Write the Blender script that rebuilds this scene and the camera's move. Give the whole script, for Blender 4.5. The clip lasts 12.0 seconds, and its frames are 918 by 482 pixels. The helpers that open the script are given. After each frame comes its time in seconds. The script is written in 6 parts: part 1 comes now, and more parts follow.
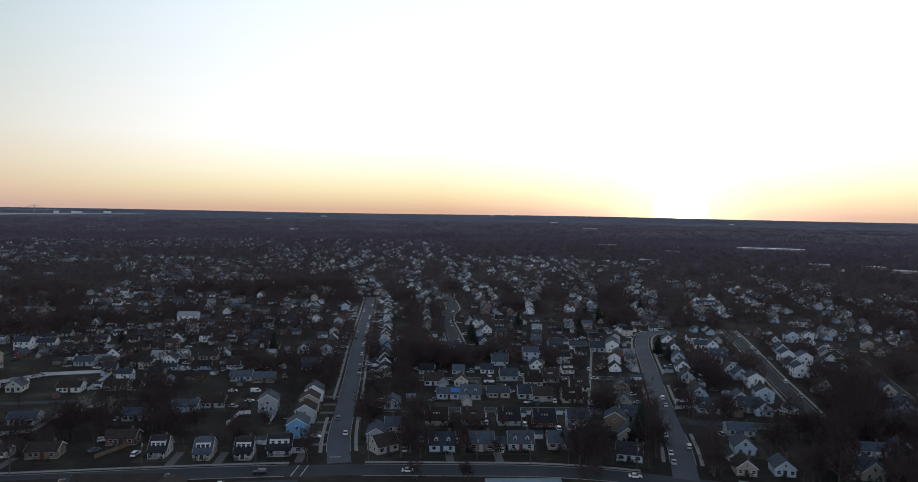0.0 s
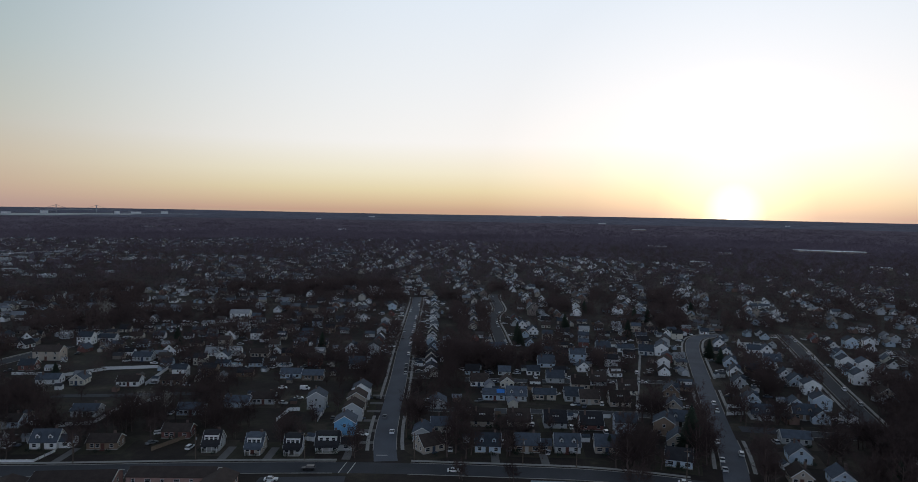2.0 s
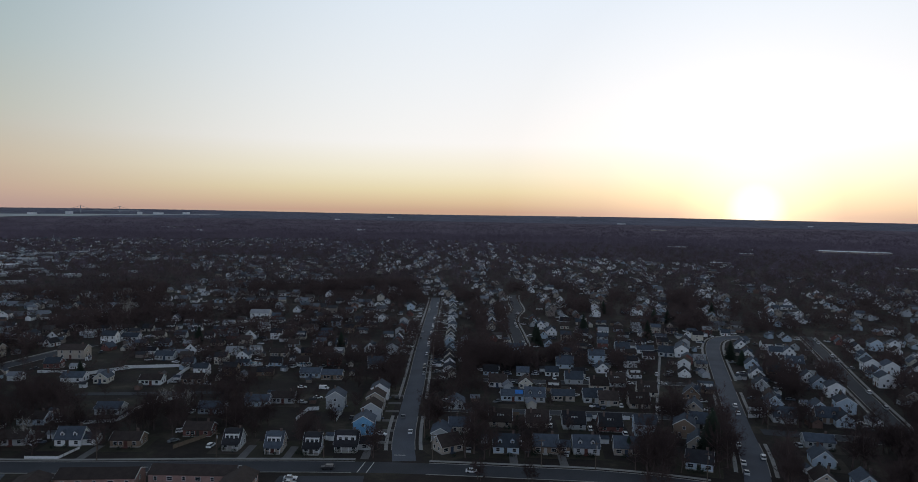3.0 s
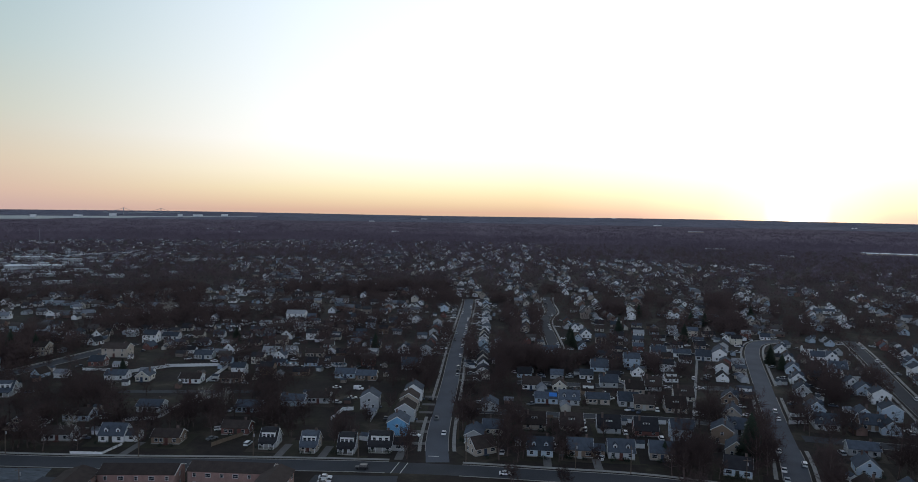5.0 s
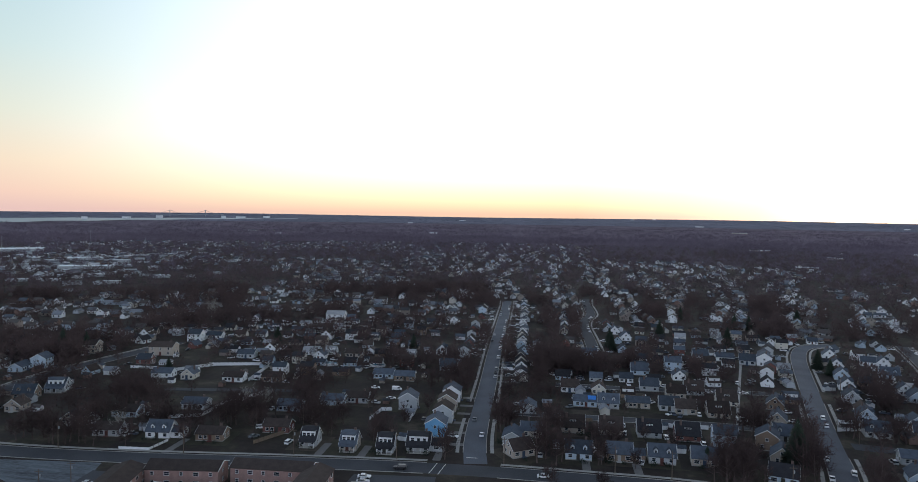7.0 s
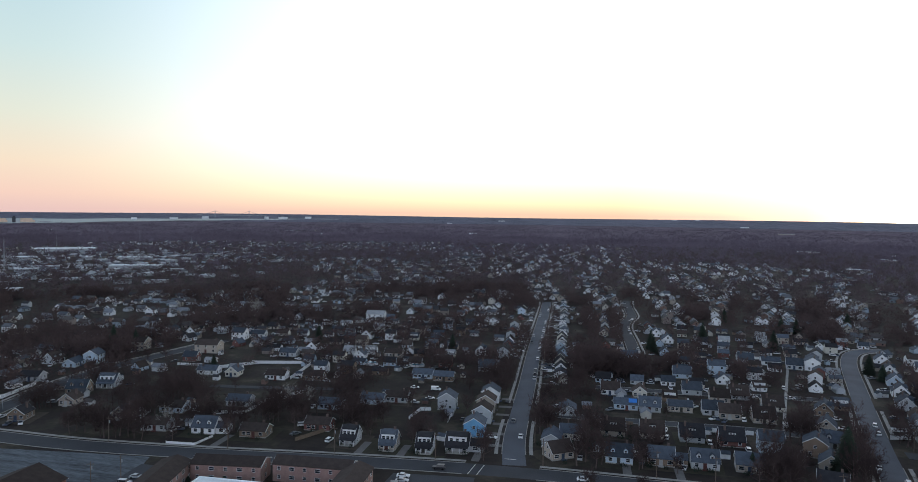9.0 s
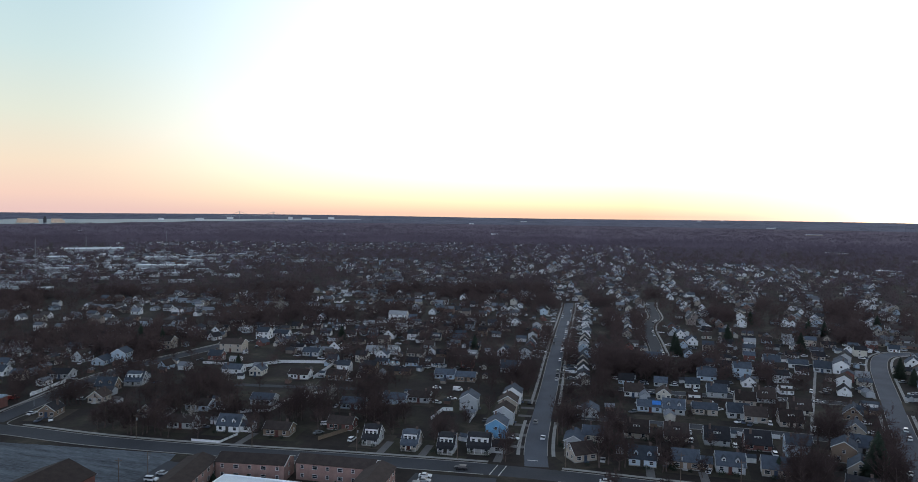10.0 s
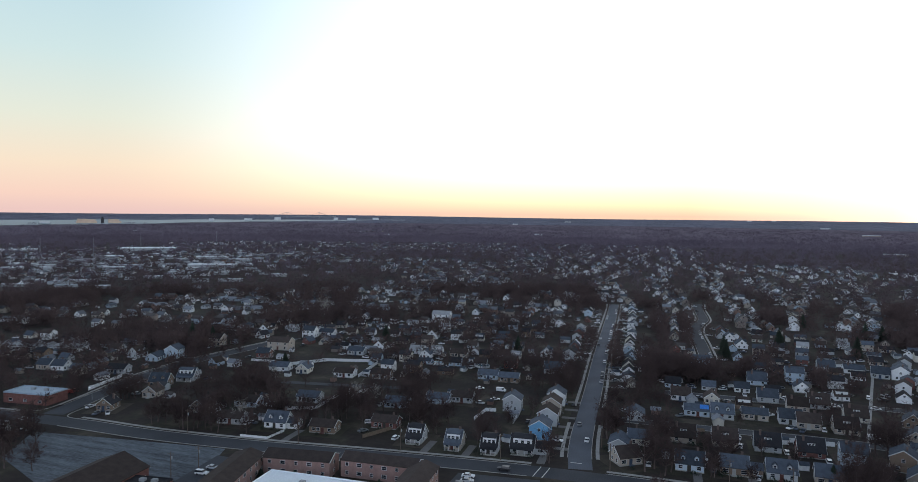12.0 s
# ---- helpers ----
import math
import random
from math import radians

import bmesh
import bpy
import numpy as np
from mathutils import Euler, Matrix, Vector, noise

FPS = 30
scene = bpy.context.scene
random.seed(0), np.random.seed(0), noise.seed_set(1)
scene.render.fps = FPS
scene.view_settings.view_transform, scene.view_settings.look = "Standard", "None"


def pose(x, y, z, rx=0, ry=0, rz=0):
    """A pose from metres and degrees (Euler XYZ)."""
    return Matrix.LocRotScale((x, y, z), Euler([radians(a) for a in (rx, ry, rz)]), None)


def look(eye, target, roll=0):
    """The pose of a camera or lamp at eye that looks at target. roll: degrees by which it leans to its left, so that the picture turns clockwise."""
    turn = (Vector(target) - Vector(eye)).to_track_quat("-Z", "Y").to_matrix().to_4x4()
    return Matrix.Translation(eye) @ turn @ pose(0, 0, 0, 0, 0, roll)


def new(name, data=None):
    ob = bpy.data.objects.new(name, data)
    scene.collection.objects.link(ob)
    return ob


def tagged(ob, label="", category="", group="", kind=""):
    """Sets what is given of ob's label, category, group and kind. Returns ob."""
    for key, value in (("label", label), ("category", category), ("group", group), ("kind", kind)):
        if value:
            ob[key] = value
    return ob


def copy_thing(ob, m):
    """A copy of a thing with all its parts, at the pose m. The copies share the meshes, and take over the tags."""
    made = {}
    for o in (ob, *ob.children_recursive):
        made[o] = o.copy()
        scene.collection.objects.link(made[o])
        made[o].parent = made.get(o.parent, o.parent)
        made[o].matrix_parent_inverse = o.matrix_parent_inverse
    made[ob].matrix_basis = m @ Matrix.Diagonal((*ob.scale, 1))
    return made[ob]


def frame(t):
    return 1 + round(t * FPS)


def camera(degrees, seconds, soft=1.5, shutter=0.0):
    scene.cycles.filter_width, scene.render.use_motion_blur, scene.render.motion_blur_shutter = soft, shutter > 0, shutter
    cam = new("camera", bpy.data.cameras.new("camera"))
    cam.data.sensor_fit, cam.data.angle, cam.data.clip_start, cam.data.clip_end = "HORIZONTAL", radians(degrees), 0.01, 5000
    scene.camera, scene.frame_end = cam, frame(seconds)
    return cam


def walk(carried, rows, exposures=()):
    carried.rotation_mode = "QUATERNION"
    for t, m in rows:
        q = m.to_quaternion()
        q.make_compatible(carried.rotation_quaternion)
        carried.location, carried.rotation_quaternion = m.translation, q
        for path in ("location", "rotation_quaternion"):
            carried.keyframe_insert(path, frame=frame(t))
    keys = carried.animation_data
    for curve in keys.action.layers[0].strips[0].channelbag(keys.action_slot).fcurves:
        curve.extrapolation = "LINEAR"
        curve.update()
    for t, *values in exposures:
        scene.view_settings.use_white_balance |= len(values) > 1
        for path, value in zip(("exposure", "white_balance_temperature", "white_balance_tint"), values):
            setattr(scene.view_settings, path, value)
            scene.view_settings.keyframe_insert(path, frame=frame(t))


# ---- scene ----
cam = camera(68.45, 12.0, soft=0.6)
PATH = [  # it hovers 90 m up and turns on the spot
    (0.0, pose(0, 0, 90, 87.493, -0.978, 0.000)),
    (0.5, pose(0, 0, 90, 87.488, -1.009, 0.993)),
    (1.0, pose(0, 0, 90, 87.487, -1.030, 1.993)),
    (1.5, pose(0, 0, 90, 87.488, -1.039, 2.975)),
    (2.0, pose(0, 0, 90, 87.488, -1.038, 3.950)),
    (2.5, pose(0, 0, 90, 87.482, -1.034, 4.825)),
    (3.0, pose(0, 0, 90, 87.502, -0.993, 5.508)),
    (5.0, pose(0, 0, 90, 87.598, -0.927, 8.363)),
    (5.5, pose(0, 0, 90, 87.635, -0.895, 9.171)),
    (6.0, pose(0, 0, 90, 87.653, -0.873, 9.960)),
    (6.5, pose(0, 0, 90, 87.661, -0.852, 10.774)),
    (7.0, pose(0, 0, 90, 87.674, -0.822, 11.586)),
    (9.0, pose(0, 0, 90, 87.686, -0.781, 14.905)),
    (9.5, pose(0, 0, 90, 87.696, -0.758, 15.841)),
    (10.0, pose(0, 0, 90, 87.705, -0.753, 16.781)),
    (10.5, pose(0, 0, 90, 87.717, -0.748, 17.705)),
    (11.0, pose(0, 0, 90, 87.721, -0.731, 18.630)),
    (11.5, pose(0, 0, 90, 87.715, -0.716, 19.508)),
    (12.0, pose(0, 0, 90, 87.690, -0.701, 20.467)),
]
EXPOSURES = [(0.0, -0.55), (1.0, -0.75), (2.5, -0.89), (3.2, -0.82), (5.0, -0.45), (6.0, -0.2), (7.0, 0.0), (9.0, 0.03), (12.0, 0.05)]
walk(cam, PATH, EXPOSURES)

# ---- sky and sun ----
SUN_AZ, SUN_EL = radians(18.2), radians(0.3)
SUN = Vector((math.sin(SUN_AZ) * math.cos(SUN_EL), math.cos(SUN_AZ) * math.cos(SUN_EL), math.sin(SUN_EL)))


def ramp(nodes, stops, interpolation="LINEAR"):
    node = nodes.new("ShaderNodeValToRGB")
    node.color_ramp.interpolation = interpolation
    while len(node.color_ramp.elements) < len(stops):
        node.color_ramp.elements.new(0.5)
    for element, (place, colour) in zip(node.color_ramp.elements, stops):
        element.position, element.color = place, (*colour, 1)
    return node


def build_world():
    world = bpy.data.worlds.new("dusk_sky")
    scene.world = world
    world.use_nodes = True
    nodes, links = world.node_tree.nodes, world.node_tree.links
    nodes.clear()
    out = nodes.new("ShaderNodeOutputWorld")
    sky = nodes.new("ShaderNodeTexSky")
    sky.sky_type, sky.sun_disc = "NISHITA", False
    sky.sun_elevation, sky.sun_rotation = SUN_EL, SUN_AZ
    sky.air_density, sky.dust_density = 1.0, 1.5
    base = nodes.new("ShaderNodeBackground")
    base.inputs["Strength"].default_value = 0.05
    links.new(sky.outputs[0], base.inputs["Color"])
    coord = nodes.new("ShaderNodeTexCoord")
    split = nodes.new("ShaderNodeSeparateXYZ")
    links.new(coord.outputs["Generated"], split.inputs[0])
    # colour by height, away from the sun and towards it; haze scatters white round the sun
    bright = 1.7
    scaled = lambda stops: [(z, tuple(c / bright for c in colour)) for z, colour in stops]
    away = ramp(nodes, scaled([(0.0, (0.82, 0.57, 0.53)), (0.02, (0.90, 0.64, 0.54)), (0.06, (0.88, 0.73, 0.58)), (0.12, (0.74, 0.77, 0.67)), (0.2, (0.59, 0.74, 0.75)),
                               (0.30, (0.48, 0.67, 0.76)), (0.5, (0.34, 0.43, 0.54)), (0.75, (0.17, 0.215, 0.30)), (1.0, (0.12, 0.155, 0.235))]))
    near = ramp(nodes, scaled([(0.0, (1.0, 0.66, 0.47)), (0.012, (1.18, 0.90, 0.58)), (0.03, (1.34, 1.20, 0.78)), (0.055, (1.48, 1.42, 1.12)), (0.10, (1.6, 1.6, 1.6)),
                               (0.32, (1.35, 1.5, 1.68)), (0.5, (0.50, 0.56, 0.68)), (0.75, (0.19, 0.235, 0.32)), (1.0, (0.12, 0.155, 0.235))]))
    for node in (away, near):
        links.new(split.outputs["Z"], node.inputs[0])
    dot = nodes.new("ShaderNodeVectorMath")
    dot.operation = "DOT_PRODUCT"
    dot.inputs[1].default_value = SUN
    links.new(coord.outputs["Generated"], dot.inputs[0])
    spread = nodes.new("ShaderNodeMapRange")
    spread.interpolation_type = "SMOOTHSTEP"
    spread.inputs["From Min"].default_value, spread.inputs["From Max"].default_value = 0.38, 0.93
    links.new(dot.outputs["Value"], spread.inputs["Value"])
    mix = nodes.new("ShaderNodeMix")
    mix.data_type = "RGBA"
    links.new(spread.outputs[0], mix.inputs["Factor"])
    links.new(away.outputs[0], mix.inputs["A"])
    links.new(near.outputs[0], mix.inputs["B"])
    # the low eastern sky still glows behind the camera
    dusk = nodes.new("ShaderNodeMapRange")
    dusk.interpolation_type = "SMOOTHSTEP"
    dusk.inputs["From Min"].default_value, dusk.inputs["From Max"].default_value = -0.7, 0.3
    dusk.inputs["To Min"].default_value, dusk.inputs["To Max"].default_value = 1.75 * bright, bright
    links.new(dot.outputs["Value"], dusk.inputs["Value"])
    haze = nodes.new("ShaderNodeBackground")
    links.new(dusk.outputs[0], haze.inputs["Strength"])
    east = ramp(nodes, scaled([(0.0, (0.50, 0.55, 0.68)), (0.1, (0.62, 0.66, 0.78)), (0.3, (0.58, 0.70, 0.88)), (0.5, (0.33, 0.41, 0.53)), (0.75, (0.11, 0.14, 0.215)), (1.0, (0.075, 0.102, 0.168))]))
    links.new(split.outputs["Z"], east.inputs[0])
    behind = nodes.new("ShaderNodeMapRange")
    behind.interpolation_type = "SMOOTHSTEP"
    behind.inputs["From Min"].default_value, behind.inputs["From Max"].default_value = 0.2, -0.5
    links.new(dot.outputs["Value"], behind.inputs["Value"])
    whole = nodes.new("ShaderNodeMix")
    whole.data_type = "RGBA"
    links.new(behind.outputs[0], whole.inputs["Factor"])
    links.new(mix.outputs["Result"], whole.inputs["A"])
    links.new(east.outputs[0], whole.inputs["B"])
    links.new(whole.outputs["Result"], haze.inputs["Color"])
    # the aureole of the sun on the horizon
    glow = ramp(nodes, [(0.0, (1, 0.93, 0.72)), (0.02, (1, 0.9, 0.66)), (0.04, (0.34, 0.30, 0.21)), (0.12, (0.17, 0.15, 0.095)), (0.3, (0.07, 0.066, 0.05)), (0.6, (0.022, 0.022, 0.022)), (1.0, (0, 0, 0))])
    angle = nodes.new("ShaderNodeMath")
    angle.operation = "ARCCOSINE"
    links.new(dot.outputs["Value"], angle.inputs[0])
    tight = nodes.new("ShaderNodeMapRange")
    tight.inputs["From Min"].default_value, tight.inputs["From Max"].default_value = 0.0, radians(20)
    links.new(angle.outputs[0], tight.inputs["Value"])
    links.new(tight.outputs[0], glow.inputs[0])
    aureole = nodes.new("ShaderNodeBackground")
    aureole.inputs["Strength"].default_value = 7.0
    links.new(glow.outputs[0], aureole.inputs["Color"])
    one, two = nodes.new("ShaderNodeAddShader"), nodes.new("ShaderNodeAddShader")
    links.new(base.outputs[0], one.inputs[0])
    links.new(haze.outputs[0], one.inputs[1])
    links.new(one.outputs[0], two.inputs[0])
    links.new(aureole.outputs[0], two.inputs[1])
    links.new(two.outputs[0], out.inputs[0])


build_world()
sun = new("sun", bpy.data.lights.new("sun", "SUN"))
sun.data.energy, sun.data.angle, sun.data.color = 2.0, radians(0.5), (1.0, 0.55, 0.28)
sun.matrix_basis = look(SUN * 500, (0, 0, 0))

# ---- materials ----
def material(name, colour, rough=0.8, vary=0.25, scale=1.5, fine=12.0, bump=0.3, metal=0.0, per_object=0.0, stops=None, island=False, specular=0.3):
    """A surface with stains at two scales and fine relief. stops: colours that the pieces pick from, one each."""
    mat = bpy.data.materials.new(name)
    mat.use_nodes = True
    nodes, links = mat.node_tree.nodes, mat.node_tree.links
    bsdf = nodes["Principled BSDF"]
    bsdf.inputs["Roughness"].default_value, bsdf.inputs["Metallic"].default_value = rough, metal
    bsdf.inputs["Specular IOR Level"].default_value = specular
    coord = nodes.new("ShaderNodeTexCoord")
    large, small = nodes.new("ShaderNodeTexNoise"), nodes.new("ShaderNodeTexNoise")
    for node, size, detail in ((large, scale, 4), (small, fine, 3)):
        node.inputs["Scale"].default_value, node.inputs["Detail"].default_value = size, detail
        links.new(coord.outputs["Object"], node.inputs["Vector"])
    both = nodes.new("ShaderNodeMath")
    links.new(large.outputs[0], both.inputs[0])
    links.new(small.outputs[0], both.inputs[1])
    level = nodes.new("ShaderNodeMapRange")
    level.inputs["From Min"].default_value, level.inputs["From Max"].default_value = 0.65, 1.35
    level.inputs["To Min"].default_value, level.inputs["To Max"].default_value = 1 - vary, 1 + vary
    links.new(both.outputs[0], level.inputs["Value"])
    tone = nodes.new("ShaderNodeMix")
    tone.data_type, tone.blend_type = "RGBA", "MULTIPLY"
    tone.inputs["Factor"].default_value = 1
    tone.inputs["A"].default_value = (*colour, 1)
    links.new(level.outputs[0], tone.inputs["B"])
    pick = nodes.new("ShaderNodeNewGeometry").outputs["Random Per Island"] if island else nodes.new("ShaderNodeObjectInfo").outputs["Random"]
    if stops:
        choice = ramp(nodes, [(i / len(stops), c) for i, c in enumerate(stops)], "CONSTANT")
        links.new(pick, choice.inputs[0])
        links.new(choice.outputs[0], tone.inputs["A"])
    last = tone.outputs["Result"]
    if per_object:
        shift = nodes.new("ShaderNodeMapRange")
        shift.inputs["To Min"].default_value, shift.inputs["To Max"].default_value = 1 - per_object, 1 + per_object
        links.new(pick, shift.inputs["Value"])
        hue = nodes.new("ShaderNodeHueSaturation")
        links.new(last, hue.inputs["Color"])
        links.new(shift.outputs[0], hue.inputs["Value"])
        last = hue.outputs[0]
    links.new(last, bsdf.inputs["Base Color"])
    if bump:
        relief = nodes.new("ShaderNodeBump")
        relief.inputs["Strength"].default_value, relief.inputs["Distance"].default_value = bump, 0.03
        links.new(small.outputs[0], relief.inputs["Height"])
        links.new(relief.outputs[0], bsdf.inputs["Normal"])
    return mat


def siding(name, colour):
    """Lapped clapboard: fine level courses over a weathered paint."""
    mat = material(name, colour, 0.7, 0.12, 0.5, 6.0, 0, per_object=0.08)
    nodes, links = mat.node_tree.nodes, mat.node_tree.links
    wave = nodes.new("ShaderNodeTexWave")
    wave.bands_direction, wave.wave_profile = "Z", "SAW"
    wave.inputs["Scale"].default_value = 1.6
    links.new(nodes["Texture Coordinate"].outputs["Object"], wave.inputs["Vector"])
    relief = nodes.new("ShaderNodeBump")
    relief.inputs["Strength"].default_value, relief.inputs["Distance"].default_value = 0.6, 0.02
    links.new(wave.outputs[0], relief.inputs["Height"])
    links.new(relief.outputs[0], nodes["Principled BSDF"].inputs["Normal"])
    return mat


WALLS = {
    "white": siding("white_siding", (0.74, 0.75, 0.76)),
    "blue": siding("pale_blue_siding", (0.44, 0.53, 0.62)),
    "sky": siding("sky_blue_siding", (0.17, 0.40, 0.64)),
    "cream": siding("cream_siding", (0.58, 0.55, 0.48)),
    "tan": siding("tan_siding", (0.40, 0.35, 0.30)),
    "grey": siding("grey_siding", (0.42, 0.44, 0.46)),
    "brown": siding("brown_siding", (0.22, 0.16, 0.12)),
    "brick": material("red_brick", (0.17, 0.08, 0.07), 0.9, 0.3, 0.8, 9.0, 0.5),
}
ROOFS = {
    "slate": material("grey_shingle", (0.0704, 0.0845, 0.1056), 0.9, 0.3, 0.5, 7.0, 0.6, per_object=0.35, specular=0.15),
    "brown": material("brown_shingle", (0.0561, 0.0442, 0.0399), 0.9, 0.3, 0.5, 7.0, 0.6, per_object=0.3, specular=0.15),
    "black": material("black_shingle", (0.034, 0.034, 0.0382), 0.9, 0.3, 0.5, 7.0, 0.6, per_object=0.2, specular=0.15),
    "grey": material("pale_shingle", (0.30, 0.31, 0.32), 0.8, 0.25, 0.5, 7.0, 0.6, per_object=0.15),
}
GLASS = material("window_glass", (0.02, 0.025, 0.03), 0.08, 0.2, 1.0, 3.0, 0, specular=0.6)
TRIM = material("white_trim", (0.72, 0.73, 0.74), 0.55, 0.1, 1.0, 8.0, 0.1)
DOOR = material("painted_door", (0.3, 0.1, 0.08), 0.5, 0.1, 1.0, 8.0, 0.1,
                stops=[(0.10, 0.04, 0.035), (0.04, 0.06, 0.10), (0.4, 0.4, 0.4), (0.05, 0.045, 0.04)])
BRICK = WALLS["brick"]
CONCRETE = material("concrete", (0.33, 0.32, 0.30), 0.9, 0.25, 0.3, 5.0, 0.3)
ASPHALT = material("asphalt", (0.054, 0.0576, 0.0648), 0.85, 0.3, 0.08, 2.5, 0.3)
PALE_ASPHALT = material("pale_worn_asphalt", (0.0902, 0.1012, 0.1214), 0.8, 0.3, 0.08, 2.5, 0.3)
WORN = material("worn_asphalt", (0.102, 0.1173, 0.1318), 0.9, 0.75, 0.11, 0.9, 0.3)
WORN_NODES, WORN_LINKS = WORN.node_tree.nodes, WORN.node_tree.links
streaks = WORN_NODES.new("ShaderNodeMapping")  # worn bays run in long streaks
streaks.inputs["Rotation"].default_value, streaks.inputs["Scale"].default_value = (0, 0, radians(-8)), (0.35, 3.2, 1)
WORN_LINKS.new(WORN_NODES["Texture Coordinate"].outputs["Object"], streaks.inputs["Vector"])
for node in [n for n in WORN_NODES if n.bl_idname == "ShaderNodeTexNoise"]:
    WORN_LINKS.new(streaks.outputs[0], node.inputs["Vector"])
DRIVE = material("driveway_concrete", (0.16, 0.155, 0.15), 0.9, 0.3, 0.3, 4.0, 0.3)
PAINT = material("road_paint", (0.62, 0.62, 0.58), 0.7, 0.3, 1.0, 6.0, 0.1)
WHITE_ROOF = material("white_membrane_roof", (0.80, 0.85, 0.87), 0.6, 0.1, 0.15, 2.0, 0.1)


def downy(mat):
    """Twigs too fine to model stand out all round each spray, so that it takes light from above on the whole."""
    nodes, links = mat.node_tree.nodes, mat.node_tree.links
    lift = nodes.new("ShaderNodeVectorMath")
    lift.operation = "MULTIPLY_ADD"
    lift.inputs[1].default_value, lift.inputs[2].default_value = (0.8, 0.8, 0.8), (0, 0, 0.5)
    links.new(nodes.new("ShaderNodeNewGeometry").outputs["Normal"], lift.inputs[0])
    unit = nodes.new("ShaderNodeVectorMath")
    unit.operation = "NORMALIZE"
    links.new(lift.outputs[0], unit.inputs[0])
    links.new(unit.outputs[0], nodes["Principled BSDF"].inputs["Normal"])
    nodes["Principled BSDF"].inputs["Specular IOR Level"].default_value = 0.05
    return mat


BARK = material("bark", (0.105, 0.077, 0.071), 0.95, 0.3, 1.0, 8.0, 0.4, per_object=0.3)
PALE_BARK = material("pale_bark", (0.34, 0.32, 0.29), 0.9, 0.4, 1.5, 8.0, 0.4)
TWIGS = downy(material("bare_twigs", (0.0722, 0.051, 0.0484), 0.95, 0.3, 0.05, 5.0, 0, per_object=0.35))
# WOODS, HORIZON, SHORE: ever paler and bluer, distance haze put into the base colour
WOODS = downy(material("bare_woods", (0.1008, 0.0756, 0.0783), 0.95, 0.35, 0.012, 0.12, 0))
NEEDLES = material("needles", (0.022, 0.034, 0.022), 0.9, 0.3, 0.8, 6.0, 0, per_object=0.3)
HORIZON = downy(material("haze_tinted_woods", (0.1454, 0.1178, 0.1472), 0.95, 0.3, 0.004, 0.06, 0))
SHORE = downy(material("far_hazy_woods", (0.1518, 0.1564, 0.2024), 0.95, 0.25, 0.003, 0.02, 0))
WATER = material("river_water", (0.20, 0.24, 0.28), 0.4, 0.15, 0.004, 0.05, 0, specular=0.3)
POOL = material("pool_water", (0.08, 0.25, 0.36), 0.1, 0.1, 0.5, 3.0, 0.1, specular=0.5)
STEEL = material("painted_steel", (0.32, 0.34, 0.36), 0.5, 0.2, 0.2, 2.0, 0, metal=0.3)
POLE_WOOD = material("pole_wood", (0.13, 0.10, 0.08), 0.9, 0.3, 2.0, 10.0, 0.4)
CEDAR = material("cedar_fence", (0.20, 0.15, 0.11), 0.9, 0.3, 1.0, 6.0, 0.3)
RUBBER = material("tyre_rubber", (0.02, 0.02, 0.02), 0.9, 0.2, 3.0, 20.0, 0.2)
# riverside hall walls, the low sun's orange light put into their colour
SUNSET_CLAD = material("sunset_tinted_cladding", (0.74, 0.56, 0.42), 0.6, 0.15, 0.02, 0.2, 0)
CARS = [material(n, c, 0.3, 0.06, 1.0, 6.0, 0, specular=0.6) for n, c in (
    ("white_car_paint", (0.75, 0.76, 0.77)), ("silver_car_paint", (0.42, 0.44, 0.46)), ("black_car_paint", (0.025, 0.025, 0.03)),
    ("grey_car_paint", (0.14, 0.15, 0.16)), ("red_car_paint", (0.28, 0.04, 0.035)))]


def ground_material():
    """Dormant lawns, leaf litter and bare soil in patches."""
    mat = material("winter_ground", (0.055, 0.047, 0.036), 0.95, 0.3, 0.4, 3.0, 0.3)
    nodes, links = mat.node_tree.nodes, mat.node_tree.links
    patch = nodes.new("ShaderNodeTexNoise")
    patch.inputs["Scale"].default_value, patch.inputs["Detail"].default_value = 0.05, 6
    links.new(nodes["Texture Coordinate"].outputs["Object"], patch.inputs["Vector"])
    cover = ramp(nodes, [(0.36, (0.020, 0.015, 0.012)), (0.47, (0.030, 0.022, 0.018)), (0.57, (0.036, 0.031, 0.021)), (0.66, (0.070, 0.056, 0.041))])
    links.new(patch.outputs[0], cover.inputs[0])
    links.new(cover.outputs[0], [n for n in nodes if n.bl_idname == "ShaderNodeMix"][0].inputs["A"])
    return mat


GROUND = ground_material()
LAWN = material("winter_lawn", (0.05, 0.05, 0.03), 0.95, 0.4, 0.25, 2.5, 0.3,
                stops=[(0.042, 0.036, 0.024), (0.056, 0.045, 0.033), (0.032, 0.026, 0.022), (0.046, 0.042, 0.027), (0.068, 0.055, 0.042), (0.035, 0.032, 0.022)])


